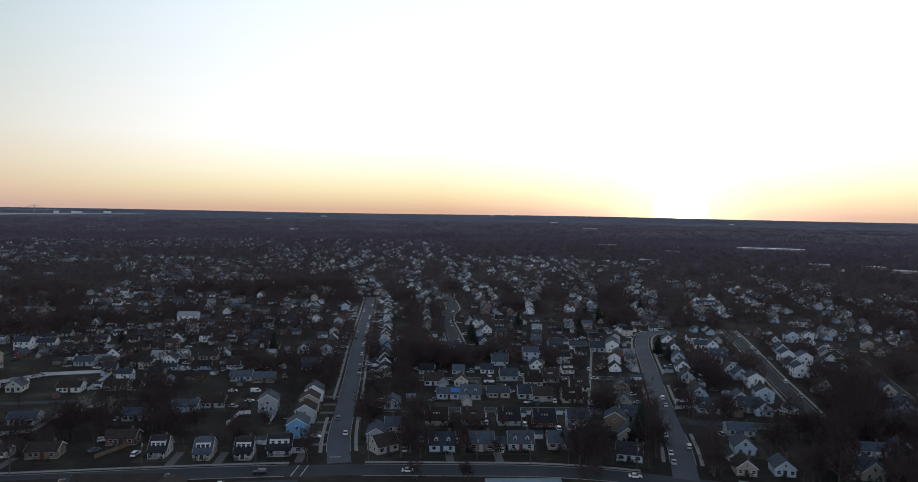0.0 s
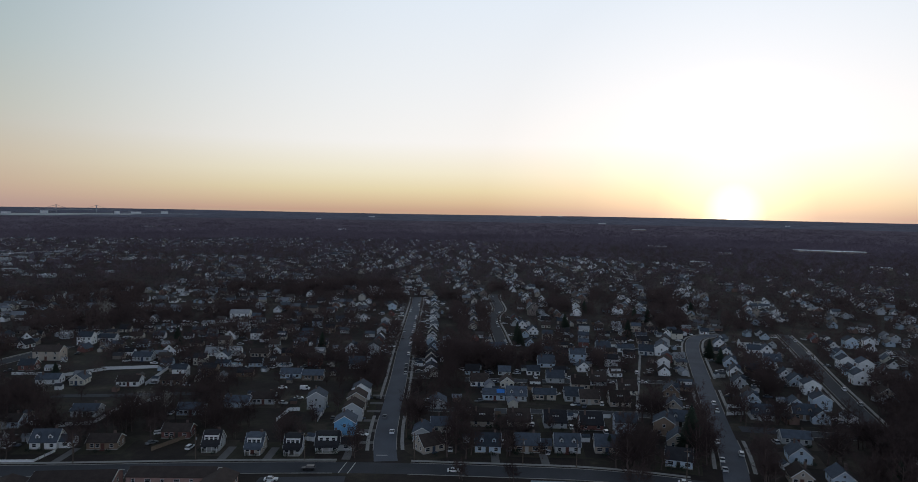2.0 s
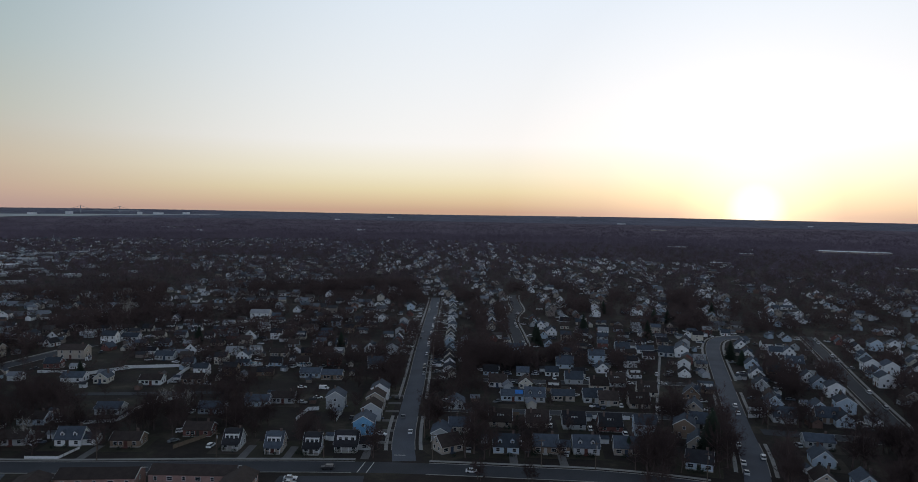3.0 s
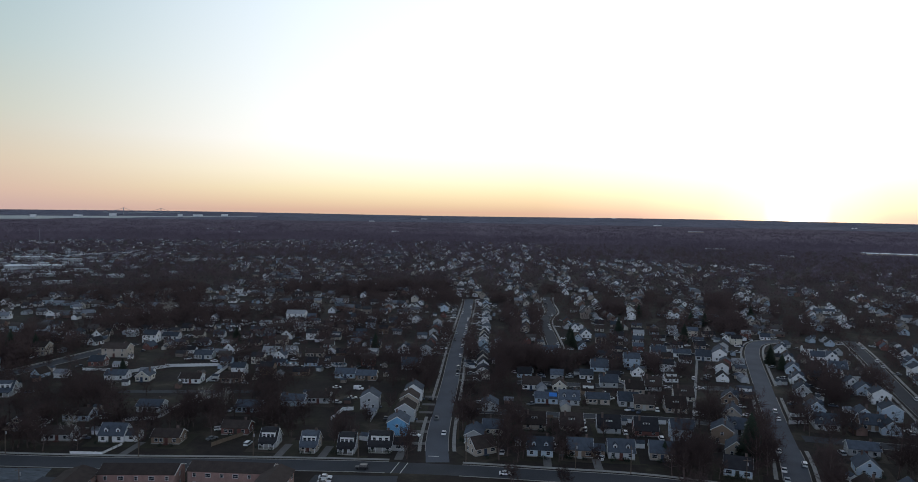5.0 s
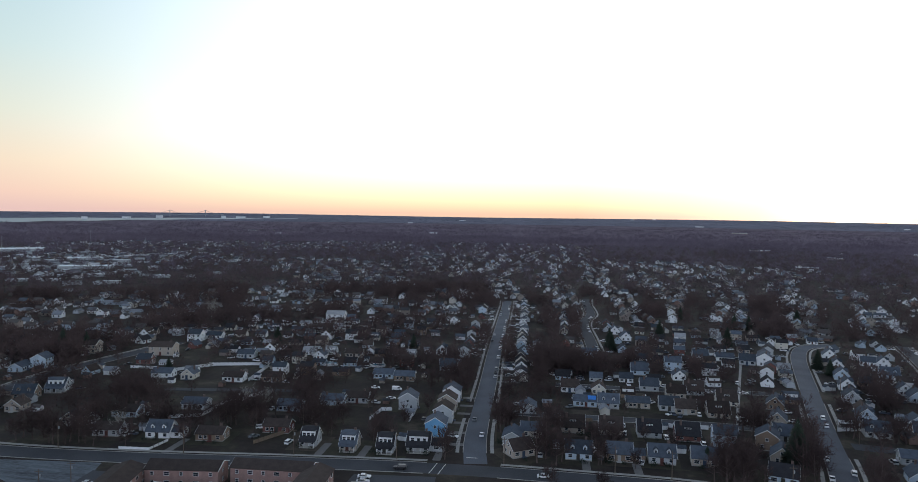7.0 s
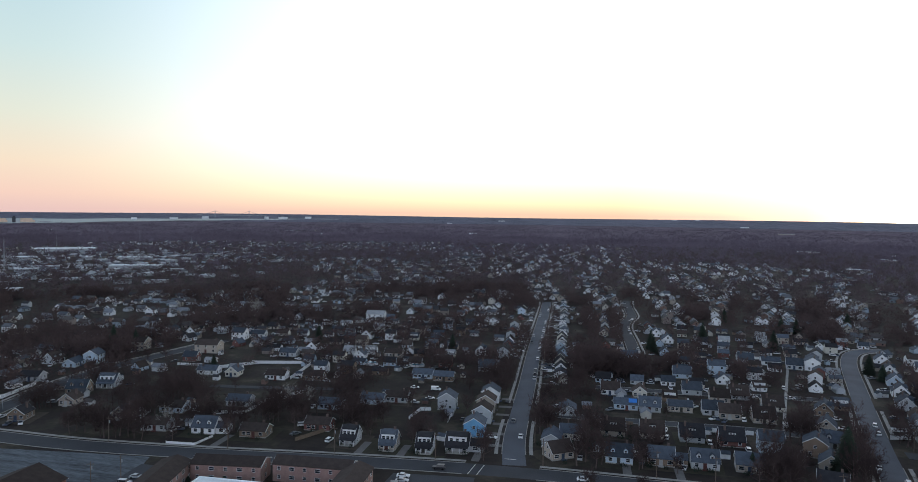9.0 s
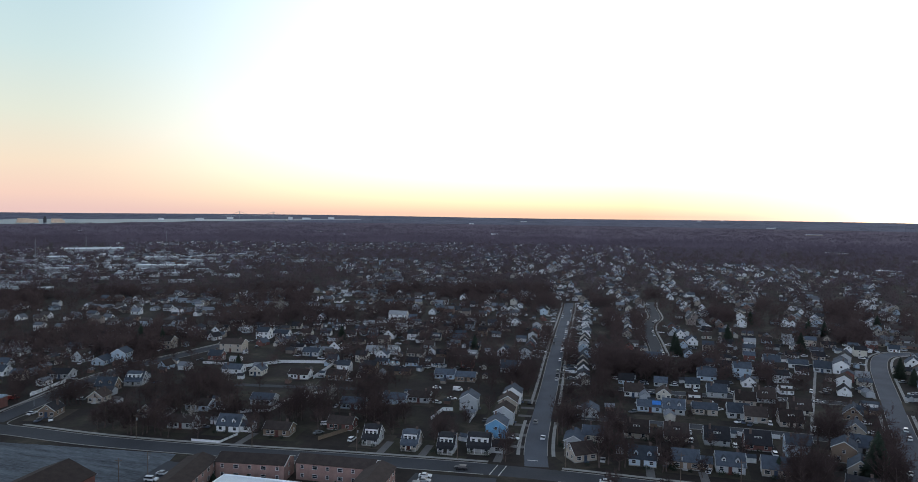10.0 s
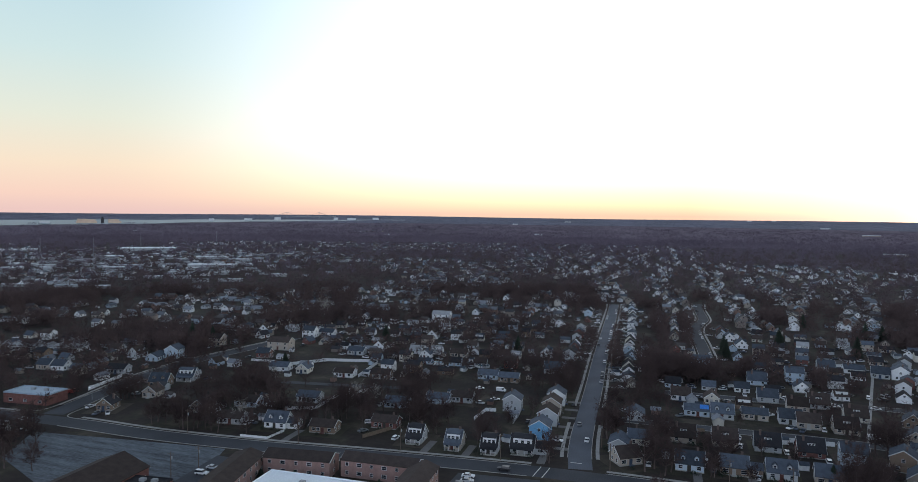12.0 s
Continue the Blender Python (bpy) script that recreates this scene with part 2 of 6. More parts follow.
# ---- mesh helpers ----
class Build:
    """Gathers faces, each with the number of its material, for one mesh."""

    def __init__(self):
        self.v, self.f, self.m = [], [], []

    def poly(self, points, m=0):
        n = len(self.v)
        self.v += [tuple(p) for p in points]
        self.f.append(tuple(range(n, n + len(points))))
        self.m.append(m)

    def solid(self, low, high, m=0):
        """A closed body between two rings of equal count."""
        n, k = len(self.v), len(low)
        self.v += [tuple(p) for p in low] + [tuple(p) for p in high]
        self.f += [tuple(range(n + k - 1, n - 1, -1)), tuple(range(n + k, n + 2 * k))]
        self.f += [(n + i, n + (i + 1) % k, n + k + (i + 1) % k, n + k + i) for i in range(k)]
        self.m += [m] * (k + 2)

    def box(self, x0, x1, y0, y1, z0, z1, m=0):
        ring = [(x0, y0), (x1, y0), (x1, y1), (x0, y1)]
        self.solid([(*p, z0) for p in ring], [(*p, z1) for p in ring], m)

    def prism(self, section, x0, x1, m=0):
        """A section of (y, z) drawn out along x."""
        self.solid([(x0, y, z) for y, z in section], [(x1, y, z) for y, z in section], m)

    def tube(self, a, b, ra, rb, sides=6, m=0):
        a, b = Vector(a), Vector(b)
        turn = (b - a).to_track_quat("Z", "Y")
        spokes = [turn @ Vector((math.cos(i * math.tau / sides), math.sin(i * math.tau / sides), 0)) for i in range(sides)]
        self.solid([a + s * ra for s in spokes], [b + s * rb for s in spokes], m)

    def pipe(self, points, r, sides=5, m=0):
        """One unbroken round bar through the points."""
        n = len(self.v)
        for i, p in enumerate(points):
            a, b = Vector(points[max(i - 1, 0)]), Vector(points[min(i + 1, len(points) - 1)])
            turn = (b - a).to_track_quat("Z", "Y")
            self.v += [tuple(Vector(p) + turn @ Vector((r * math.cos(k * math.tau / sides), r * math.sin(k * math.tau / sides), 0))) for k in range(sides)]
        for i in range(len(points) - 1):
            for k in range(sides):
                q = (k + 1) % sides
                self.f.append((n + i * sides + k, n + i * sides + q, n + (i + 1) * sides + q, n + (i + 1) * sides + k))
                self.m.append(m)

    def mesh(self, name, *mats, turn=0):
        me = bpy.data.meshes.new(name)
        me.from_pydata(self.v, [], self.f)
        me.polygons.foreach_set("material_index", self.m)
        for mat in mats:
            me.materials.append(mat)
        if turn:
            me.transform(pose(0, 0, 0, 0, 0, turn))
        bm = bmesh.new()
        bm.from_mesh(me)
        bmesh.ops.recalc_face_normals(bm, faces=bm.faces)
        bm.to_mesh(me)
        bm.free()
        return me


def part(name, mesh, parent, m=None, label=""):
    ob = new(name, mesh)
    ob.parent = parent
    if m is not None:
        ob.matrix_basis = m
    return tagged(ob, label)


def thing(name, m, label, category, group="", kind=""):
    ob = new(name)
    ob.matrix_basis = m
    return tagged(ob, label, category, group, kind)


def structure(name, mesh, label, category):
    return tagged(new(name, mesh), label, category, kind="structure")


def many(name, verts, tris, mat, label, category, mats=None):
    """One object of kind stuff out of arrays."""
    me = bpy.data.meshes.new(name)
    me.vertices.add(len(verts))
    me.vertices.foreach_set("co", np.asarray(verts, np.float32).ravel())
    me.loops.add(tris.size)
    me.loops.foreach_set("vertex_index", tris.astype(np.int32).ravel())
    me.polygons.add(len(tris))
    me.polygons.foreach_set("loop_start", np.arange(0, tris.size, 3, dtype=np.int32))
    for one in (mat if isinstance(mat, (list, tuple)) else [mat]):
        me.materials.append(one)
    if mats is not None:
        me.polygons.foreach_set("material_index", mats.astype(np.int32))
    me.update(calc_edges=True)
    return tagged(new(name, me), label, category, kind="stuff")


# ---- the lie of the land ----
def ground_z(x, y):
    """Level for 1.4 km, then rising gently to the rim that makes the horizon."""
    r = np.hypot(x, y)
    return 69.5 * (np.clip(r - 1400, 0, None) / 3300) ** 1.6 + np.clip((r - 3900) / 800, 0, 1) * 3.0 * (np.sin(np.arctan2(x, y) * 9.0) - 0.4)


def build_ground():
    radii = [8, 30, 80, 160, 300, 600, 1000, 1400, 1700, 2000, 2400, 2800, 3200, 3600, 3900, 4100, 4300, 4500, 4700]
    b, n = Build(), 144
    b.v.append((0, 0, 0))
    for r in radii:
        for k in range(n):
            x, y = r * math.sin(k * math.tau / n), r * math.cos(k * math.tau / n)
            b.v.append((x, y, float(ground_z(x, y))))
    for k in range(n):
        b.f.append((0, 1 + (k + 1) % n, 1 + k))
        for i in range(len(radii) - 1):
            p, q = 1 + i * n, 1 + (i + 1) * n
            b.f.append((p + k, p + (k + 1) % n, q + (k + 1) % n, q + k))
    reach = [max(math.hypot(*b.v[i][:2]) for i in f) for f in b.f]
    b.m = [0 if r < 2300 else 1 if r < 3700 else 2 for r in reach]  # lawns, then a woods floor with distance haze painted in, bluer outward
    structure("ground", b.mesh("ground", GROUND, HORIZON, SHORE), "dark winter lawns, soil and leaf litter, haze-tinted far off", "ground")


build_ground()
ROADS = []  # (points, half width), for keeping trees and houses off


def offset_line(points, d):
    """The line moved d metres to its right."""
    out = []
    for i, p in enumerate(points):
        a, b = Vector(points[max(i - 1, 0)]), Vector(points[min(i + 1, len(points) - 1)])
        t = (b - a).normalized()
        out.append((p[0] + t.y * d, p[1] - t.x * d))
    return out


def smooth_line(points, step=8.0):
    """A rounded line through the points."""
    out = []
    for i in range(len(points) - 1):
        p0, p1, p2, p3 = (Vector(points[min(max(k, 0), len(points) - 1)]) for k in (i - 1, i, i + 1, i + 2))
        n = max(2, int((p2 - p1).length / step))
        for k in range(n):
            t = k / n
            out.append(tuple(0.5 * (2 * p1 + (p2 - p0) * t + (2 * p0 - 5 * p1 + 4 * p2 - p3) * t * t + (3 * p1 - p0 - 3 * p2 + p3) * t ** 3)))
    return out + [tuple(points[-1])]


def ribbon(points, left, right, z0, z1):
    """A strip with thickness between two offsets of a line."""
    b = Build()
    a, c = offset_line(points, left), offset_line(points, right)
    for i in range(len(points) - 1):
        ring = [a[i], c[i], c[i + 1], a[i + 1]]
        b.poly([(*p, z1) for p in ring])
        for p, q in ((a[i], a[i + 1]), (c[i], c[i + 1])):
            b.poly([(*p, z0), (*q, z0), (*q, z1), (*p, z1)])
    return b


def road(points, width, label, kerbs=True, walk_side=(), gaps=(), paving=ASPHALT):
    line = smooth_line(points)
    ROADS.append((np.array(line), width / 2))
    structure("road", ribbon(line, -width / 2, width / 2, -0.05, 0.03 + 0.006 * len(ROADS)).mesh("road", paving), label, "road")
    if not kerbs:
        return
    for side in (-1, 1):
        runs, run = [], []
        for p in line:
            if any(math.dist(p, (gx, gy)) < gr for gx, gy, gr in gaps):
                runs, run = runs + [run], []
            else:
                run.append(p)
        for piece in runs + [run]:
            if len(piece) < 2:
                continue
            lo, hi = sorted((side * (width / 2), side * (width / 2 + 0.25)))
            structure("kerb", ribbon(piece, lo, hi, -0.05, 0.15).mesh("kerb", CONCRETE), "pale concrete kerb along the street", "kerb")
            if side in walk_side:
                lo, hi = sorted((side * (width / 2 + 1.6), side * (width / 2 + 3.0)))
                structure("pavement", ribbon(piece, lo, hi, -0.05, 0.13).mesh("pavement", CONCRETE), "narrow concrete footpath beside the kerb", "pavement")


MAIN = [(-41, 236), (-46.5, 268), (-55, 352), (-65, 445), (-84, 641), (-90, 694)]
FRONT = [(-420, 176), (-330, 197), (-262, 206), (-210, 207.5), (-160, 213), (-104, 222), (-49, 229), (0, 231), (36, 231), (74, 224), (120, 210), (200, 180)]
CURVE = [(79, 226), (87, 258), (92, 285), (99, 322), (110.5, 379), (117.5, 414), (126, 455), (133.5, 483), (140.5, 501), (150, 512), (166, 519)]
SECOND = [(160, 296), (165, 316), (180, 384), (198, 458), (214, 530)]
THIRD = [(208, 270), (230, 345), (252, 412), (270, 480)]
WEST = [(-268, 212), (-276, 243), (-285, 278), (-288, 318), (-284, 350), (-279, 385), (-276, 408)]
INNER = [(-43, 302), (-20, 302), (20, 304), (60, 305), (86, 300)]
MIDDLE = [(-20, 358), (27, 360), (75, 366), (104, 366)]
CUL = [(0, 452), (-4, 500), (-9, 556), (-8, 590), (-4, 625), (-9, 690), (-10, 735)]
LANE = [(-210, 299), (-175, 306), (-142, 314)]
SIDE = [(101, 290), (118, 288), (148, 284)]
JUNCTIONS = [(-41, 233, 9), (79, 228, 12), (98, 291, 10), (-268, 209, 11), (-50, 302, 8), (88, 300, 9), (104, 366, 8)]
road(FRONT, 10.0, "wide grey asphalt through street", walk_side=(-1,), gaps=JUNCTIONS)
road(MAIN, 8.6, "long straight asphalt street lined with parked cars", walk_side=(-1, 1), gaps=JUNCTIONS, paving=PALE_ASPHALT)
road(CURVE, 8.8, "broad asphalt street that curves between houses", walk_side=(-1, 1), gaps=JUNCTIONS, paving=PALE_ASPHALT)
road(SECOND, 7.4, "residential asphalt street with footpaths", walk_side=(-1, 1), gaps=JUNCTIONS)
road(THIRD, 6.4, "residential asphalt street with footpaths", walk_side=(-1,))
road(WEST, 10.0, "asphalt side street running past lawns", walk_side=(-1,), gaps=JUNCTIONS)
road(INNER, 7.0, "quiet asphalt back street", gaps=JUNCTIONS)
road(MIDDLE, 7.0, "quiet asphalt back street", gaps=JUNCTIONS)
road(CUL, 8.0, "short asphalt street between houses", walk_side=(-1, 1))
road(LANE, 5.0, "narrow pale lane between lawns", kerbs=False)
road(SIDE, 8.0, "short asphalt side street", gaps=JUNCTIONS)


def flat(name, corners, z, mat, label, category):
    b = Build()
    b.solid([(*p, -0.05) for p in corners], [(*p, z) for p in corners])
    return structure(name, b.mesh(name, mat), label, category)


flat("parking_lot", [(-254, 192.5), (-250, 193.2), (-216.3, 198.8), (-170, 205.6), (-160, 181), (-178, 158), (-200, 154), (-238, 168)], 0.03, WORN, "empty worn pale asphalt parking lot with streaks", "parking lot")
flat("parking_lot", [(-80, 217), (-52, 221), (-50, 206), (-80, 203)], 0.03, ASPHALT, "small dark asphalt parking lot beside flats", "parking lot")
flat("parking_strip", [(-168, 199), (-154, 199), (-150, 168), (-164, 168)], 0.035, ASPHALT, "dark asphalt parking strip beside flats", "parking lot")
FOOTPATH = [(61.6, 309), (92, 456)]
ROADS.append((np.array(smooth_line(FOOTPATH)), 0.7))
structure("footpath", ribbon(FOOTPATH, -0.7, 0.7, -0.05, 0.06).mesh("footpath", CONCRETE), "straight narrow pale concrete footpath", "footpath")
for k in range(2):
    structure("crosswalk_line", ribbon([(-52 - 3.2 * k, 223.4), (-51.4 - 3.2 * k, 233.4)], -0.15, 0.15, 0.02, 0.055).mesh("crosswalk_line", PAINT), "worn white crosswalk line on asphalt", "road marking")
structure("stop_line", ribbon([(-45.6, 241.5), (-41.5, 241.9)], -0.25, 0.25, 0.02, 0.06).mesh("stop_line", PAINT), "worn white stop line", "road marking")
for points in ([(-265.5, 234), (-263, 220), (-261, 213.8), (-257, 211.6), (-247, 211.8)], [(-282.6, 250), (-279.6, 228), (-278, 217), (-281, 213), (-292, 211.5)]):
    structure("kerb", ribbon(smooth_line(points, 1.5), -0.15, 0.15, -0.05, 0.16).mesh("kerb", CONCRETE), "pale concrete kerb round the street corner", "kerb")
LOTS = [(-252, -150, 150, 208), (-82, -48, 203, 222)]

# ---- houses ----
SIZES = {"cape": (9.6, 7.6, 2.9, 6.4), "plain": (9.2, 7.6, 3.0, 6.2), "shed": (8.8, 7.6, 2.9, 6.5), "narrow": (6.3, 7.8, 2.9, 6.5), "center": (9.4, 8.2, 2.6, 6.7), "colonial": (9.0, 8.2, 5.5, 8.0),
         "ranch": (10.8, 7.4, 2.8, 4.8), "bungalow": (6.8, 8.2, 3.0, 5.6), "cottage": (4.6, 13.0, 2.7, 3.8), "apart": (15.0, 9.0, 5.4, 7.8)}
FORMS = {"cape": "cape cod house with small dormers", "plain": "cape cod house", "shed": "cape cod house with broad dormer",
         "colonial": "two-storey gabled house", "center": "cape cod house with one small dormer", "narrow": "narrow cape cod house with broad dormer", "ranch": "low single-storey ranch house", "bungalow": "small gable-fronted bungalow",
         "cottage": "narrow low cottage", "apart": "long two-storey house"}
ROOF_WORDS = {"slate": "grey shingle roof", "brown": "brown shingle roof", "black": "black shingle roof", "grey": "pale grey shingle roof"}
WALL_WORDS = {"brick": "red-brick", "blue": "pale blue", "sky": "bright blue"}
CHIMNEY = material("chimney_brick", (0.13, 0.095, 0.085), 0.9, 0.3, 1.0, 8.0, 0.4)
TAKEN, PROTO, WINDOWS = [], {}, {}


def window_meshes(w, h):
    """A frame with its bars, and the pane set back in it, facing -y."""
    if (w, h) not in WINDOWS:
        f, p, s, t = Build(), Build(), Build(), 0.07
        f.box(-w / 2 - t, -w / 2, -0.07, 0.05, -h / 2 - t, h / 2 + t)
        f.box(w / 2, w / 2 + t, -0.07, 0.05, -h / 2 - t, h / 2 + t)
        f.box(-w / 2, w / 2, -0.07, 0.05, h / 2, h / 2 + t)
        f.box(-w / 2, w / 2, -0.10, 0.05, -h / 2 - t, -h / 2)
        f.box(-w / 2, w / 2, -0.05, 0.02, -0.03, 0.03)
        p.box(-w / 2, w / 2, -0.02, 0.02, -h / 2, h / 2)
        for b in (f, p):
            for q, face in enumerate(b.f):
                s.poly([b.v[i] for i in face], 0 if b is f else 1)
        WINDOWS[w, h] = f.mesh("window", TRIM), p.mesh("pane", GLASS), s.mesh("window", TRIM, GLASS)
    return WINDOWS[w, h]


def add_window(parent, x, y, z, w, h, turn, split):
    frame_mesh, pane_mesh, joined = window_meshes(w, h)
    ob = part("window", frame_mesh if split else joined, parent, pose(x, y, z, 0, 0, turn))
    if split:
        part("pane", pane_mesh, ob)


def build_house(kind, lite):
    w, d, eave, ridge = SIZES[kind]
    top = thing("house", Matrix(), "house", "house")
    across = kind in ("bungalow", "cottage")  # the ridge runs from front to back
    rw, rd, turn = (d, w, 90) if across else (w, d, 0)
    b = Build()
    b.prism([(-rd / 2, 0), (rd / 2, 0), (rd / 2, eave), (0, ridge), (-rd / 2, eave)], -rw / 2, rw / 2)
    part("wall", b.mesh("wall", WALLS["white"], turn=turn), top)
    b, over = Build(), 0.4
    slope = (ridge - eave) / (rd / 2)
    for s in (-1, 1):
        ye, ze = s * (rd / 2 + over), eave - slope * over + 0.03
        b.prism([(ye, ze), (0, ridge + 0.03), (0, ridge + 0.25), (ye, ze + 0.2)], -rw / 2 - 0.3, rw / 2 + 0.3)
    part("roof", b.mesh("roof", ROOFS["slate"], turn=turn), top)
    if not lite:
        for e in (-1, 1):  # white rake boards along the gable ends
            b = Build()
            xs = sorted((e * (rw / 2 + 0.3), e * (rw / 2 + 0.38)))
            h, zl = rd / 2 + over, eave - slope * over
            b.prism([(-h, zl - 0.1), (0, ridge - 0.08), (h, zl - 0.1), (h, zl + 0.2), (0, ridge + 0.22), (-h, zl + 0.2)], *xs)
            part("rake_board", b.mesh("rake_board", TRIM, turn=turn), top)
        b = Build()
        b.box(-0.4, 0.4, -0.3, 0.3, eave, ridge + 0.9)
        b.box(-0.46, 0.46, -0.36, 0.36, ridge + 0.9, ridge + 1.05)
        part("chimney", b.mesh("chimney", CHIMNEY), top, pose(w * 0.28, d * 0.12, 0))
        b = Build()
        b.box(-w / 2 - 0.06, w / 2 + 0.06, -d / 2 - 0.06, d / 2 + 0.06, -0.1, 0.35)
        part("foundation", b.mesh("foundation", CONCRETE), top)
    b = Build()
    b.box(-0.5, 0.5, -0.06, 0.04, 0.35, 2.4)
    b.box(-0.9, 0.9, -1.1, 0.0, 0.0, 0.34)
    b.box(-0.62, -0.5, -0.1, 0.04, 0.35, 2.5), b.box(0.5, 0.62, -0.1, 0.04, 0.35, 2.5)
    part("door", b.mesh("door", DOOR), top, pose(0.4 if kind == "ranch" else -0.2, -d / 2, 0))
    low = [(-w * 0.32, 1.3), (w * 0.32, 1.3)]
    for x, ww in low + ([(-w * 0.14, 1.3)] if kind == "ranch" else []):
        add_window(top, x, -d / 2, 1.6, ww + (0.5 if kind == "plain" else 0), 1.25, 0, split=not lite)
    two = kind in ("colonial", "apart")
    if two:
        for x in ((-0.34, 0, 0.34) if not lite else (-0.3, 0.3)):
            add_window(top, x * w, -d / 2, 4.3, 1.0, 1.3, 0, not lite)
    for s in (-1, 1):  # the ends
        if not lite:
            add_window(top, s * w / 2, -d * 0.2, 1.6, 1.0, 1.25, 90 * s, False)
            add_window(top, s * w / 2, d * 0.22, 1.6, 1.0, 1.25, 90 * s, False)
        if not across and kind != "ranch":
            add_window(top, s * w / 2, 0, 4.3 if two else eave + 1.2, 1.0, 1.1, 90 * s, False)
        elif across:
            add_window(top, 0, s * d / 2, eave + 0.9, 0.8, 0.8, 90 + 90 * s, False)
    for x in (-0.28, 0.28) if not lite else (0.1,):
        add_window(top, x * w, d / 2, 1.6, 1.1, 1.2, 180, False)
        if two or kind in ("shed", "narrow"):
            add_window(top, x * w, d / 2 if two else d / 2 - 0.9, 4.3, 1.0, 1.2, 180, False)
    if kind == "cape" and not lite:
        for s in (-1, 1):
            b = Build()
            b.box(-0.75, 0.75, -d / 2 + 0.9, -0.3, eave + 0.3, eave + 2.0)
            b.solid([(-0.75, -d / 2 + 0.9, eave + 2.0), (0.75, -d / 2 + 0.9, eave + 2.0), (0, -d / 2 + 0.9, eave + 2.75)],
                    [(-0.75, -0.3, eave + 2.0), (0.75, -0.3, eave + 2.0), (0, -0.3, eave + 2.75)])
            dormer = part("dormer", b.mesh("dormer", WALLS["white"]), top, pose(s * w * 0.24, 0, 0))
            b = Build()
            for q in (-1, 1):
                b.solid([(q * 0.95, -d / 2 + 0.65, eave + 1.85), (0, -d / 2 + 0.65, eave + 2.8), (0, -d / 2 + 0.65, eave + 2.95), (q * 0.95, -d / 2 + 0.65, eave + 2.0)],
                        [(q * 0.95, -0.3, eave + 1.85), (0, -0.3, eave + 2.8), (0, -0.3, eave + 2.95), (q * 0.95, -0.3, eave + 2.0)])
            part("dormer_roof", b.mesh("dormer_roof", ROOFS["slate"]), dormer)
            add_window(dormer, 0, -d / 2 + 0.9, eave + 1.3, 0.8, 1.1, 0, False)
    if kind == "center":
        for s in (-1, 1):
            b = Build()
            y0 = d / 2 - 1.7
            b.prism([(s * y0, eave + 0.8), (s * y0, eave + 2.75), (0, eave + 3.1), (0, eave + 0.8)], -1.3, 1.3)
            dormer = part("dormer", b.mesh("dormer", WALLS["white"]), top)
            b = Build()
            b.prism([(s * (y0 + 0.3), eave + 2.72), (0, eave + 3.2), (0, eave + 3.35), (s * (y0 + 0.3), eave + 2.86)], -1.5, 1.5)
            part("dormer_roof", b.mesh("dormer_roof", ROOFS["slate"]), dormer)
            for x in (-0.6, 0.6):
                add_window(dormer, x, s * y0, eave + 2.05, 0.85, 0.85, 90 + 90 * s, False)
    if kind in ("shed", "narrow"):
        for s in (-1, 1):
            b = Build()
            y0 = d / 2 - 0.9
            b.prism([(-s * 0 + s * y0, eave), (s * y0, ridge - 0.55), (0, ridge - 0.1), (0, eave)], -w * 0.40, w * 0.40)
            dormer = part("dormer", b.mesh("dormer", WALLS["white"]), top)
            b = Build()
            b.prism([(s * (y0 + 0.35), ridge - 0.66), (0, ridge), (0, ridge + 0.28), (s * (y0 + 0.35), ridge - 0.46)], -w * 0.40 - 0.25, w * 0.40 + 0.25)
            part("dormer_roof", b.mesh("dormer_roof", ROOFS["slate"]), dormer)
            if s == -1:
                for x in ((-0.26, 0, 0.26) if not lite else (0,)):
                    add_window(dormer, x * w, -y0, eave + 1.55, 1.15, 1.2, 0, False)
        if not lite:
            b = Build()
            b.box(-w / 2 + 0.3, w / 2 - 0.3, -1.9, 0, 0, 0.3)
            part("porch_floor", b.mesh("porch_floor", CONCRETE), top, pose(0, -d / 2, 0))
            b = Build()
            b.box(-0.09, 0.09, -1.8, -1.6, 0.3, 2.35)
            post = b.mesh("porch_post", TRIM)
            for x in (-0.44, -0.15, 0.15, 0.44):
                part("porch_post", post, top, pose(x * w, -d / 2, 0))
            b = Build()
            b.prism([(-2.2, 2.3), (0, 2.75), (0, 2.95), (-2.2, 2.45)], -w / 2, w / 2)
            part("porch_roof", b.mesh("porch_roof", ROOFS["slate"]), top, pose(0, -d / 2, 0))
    return top


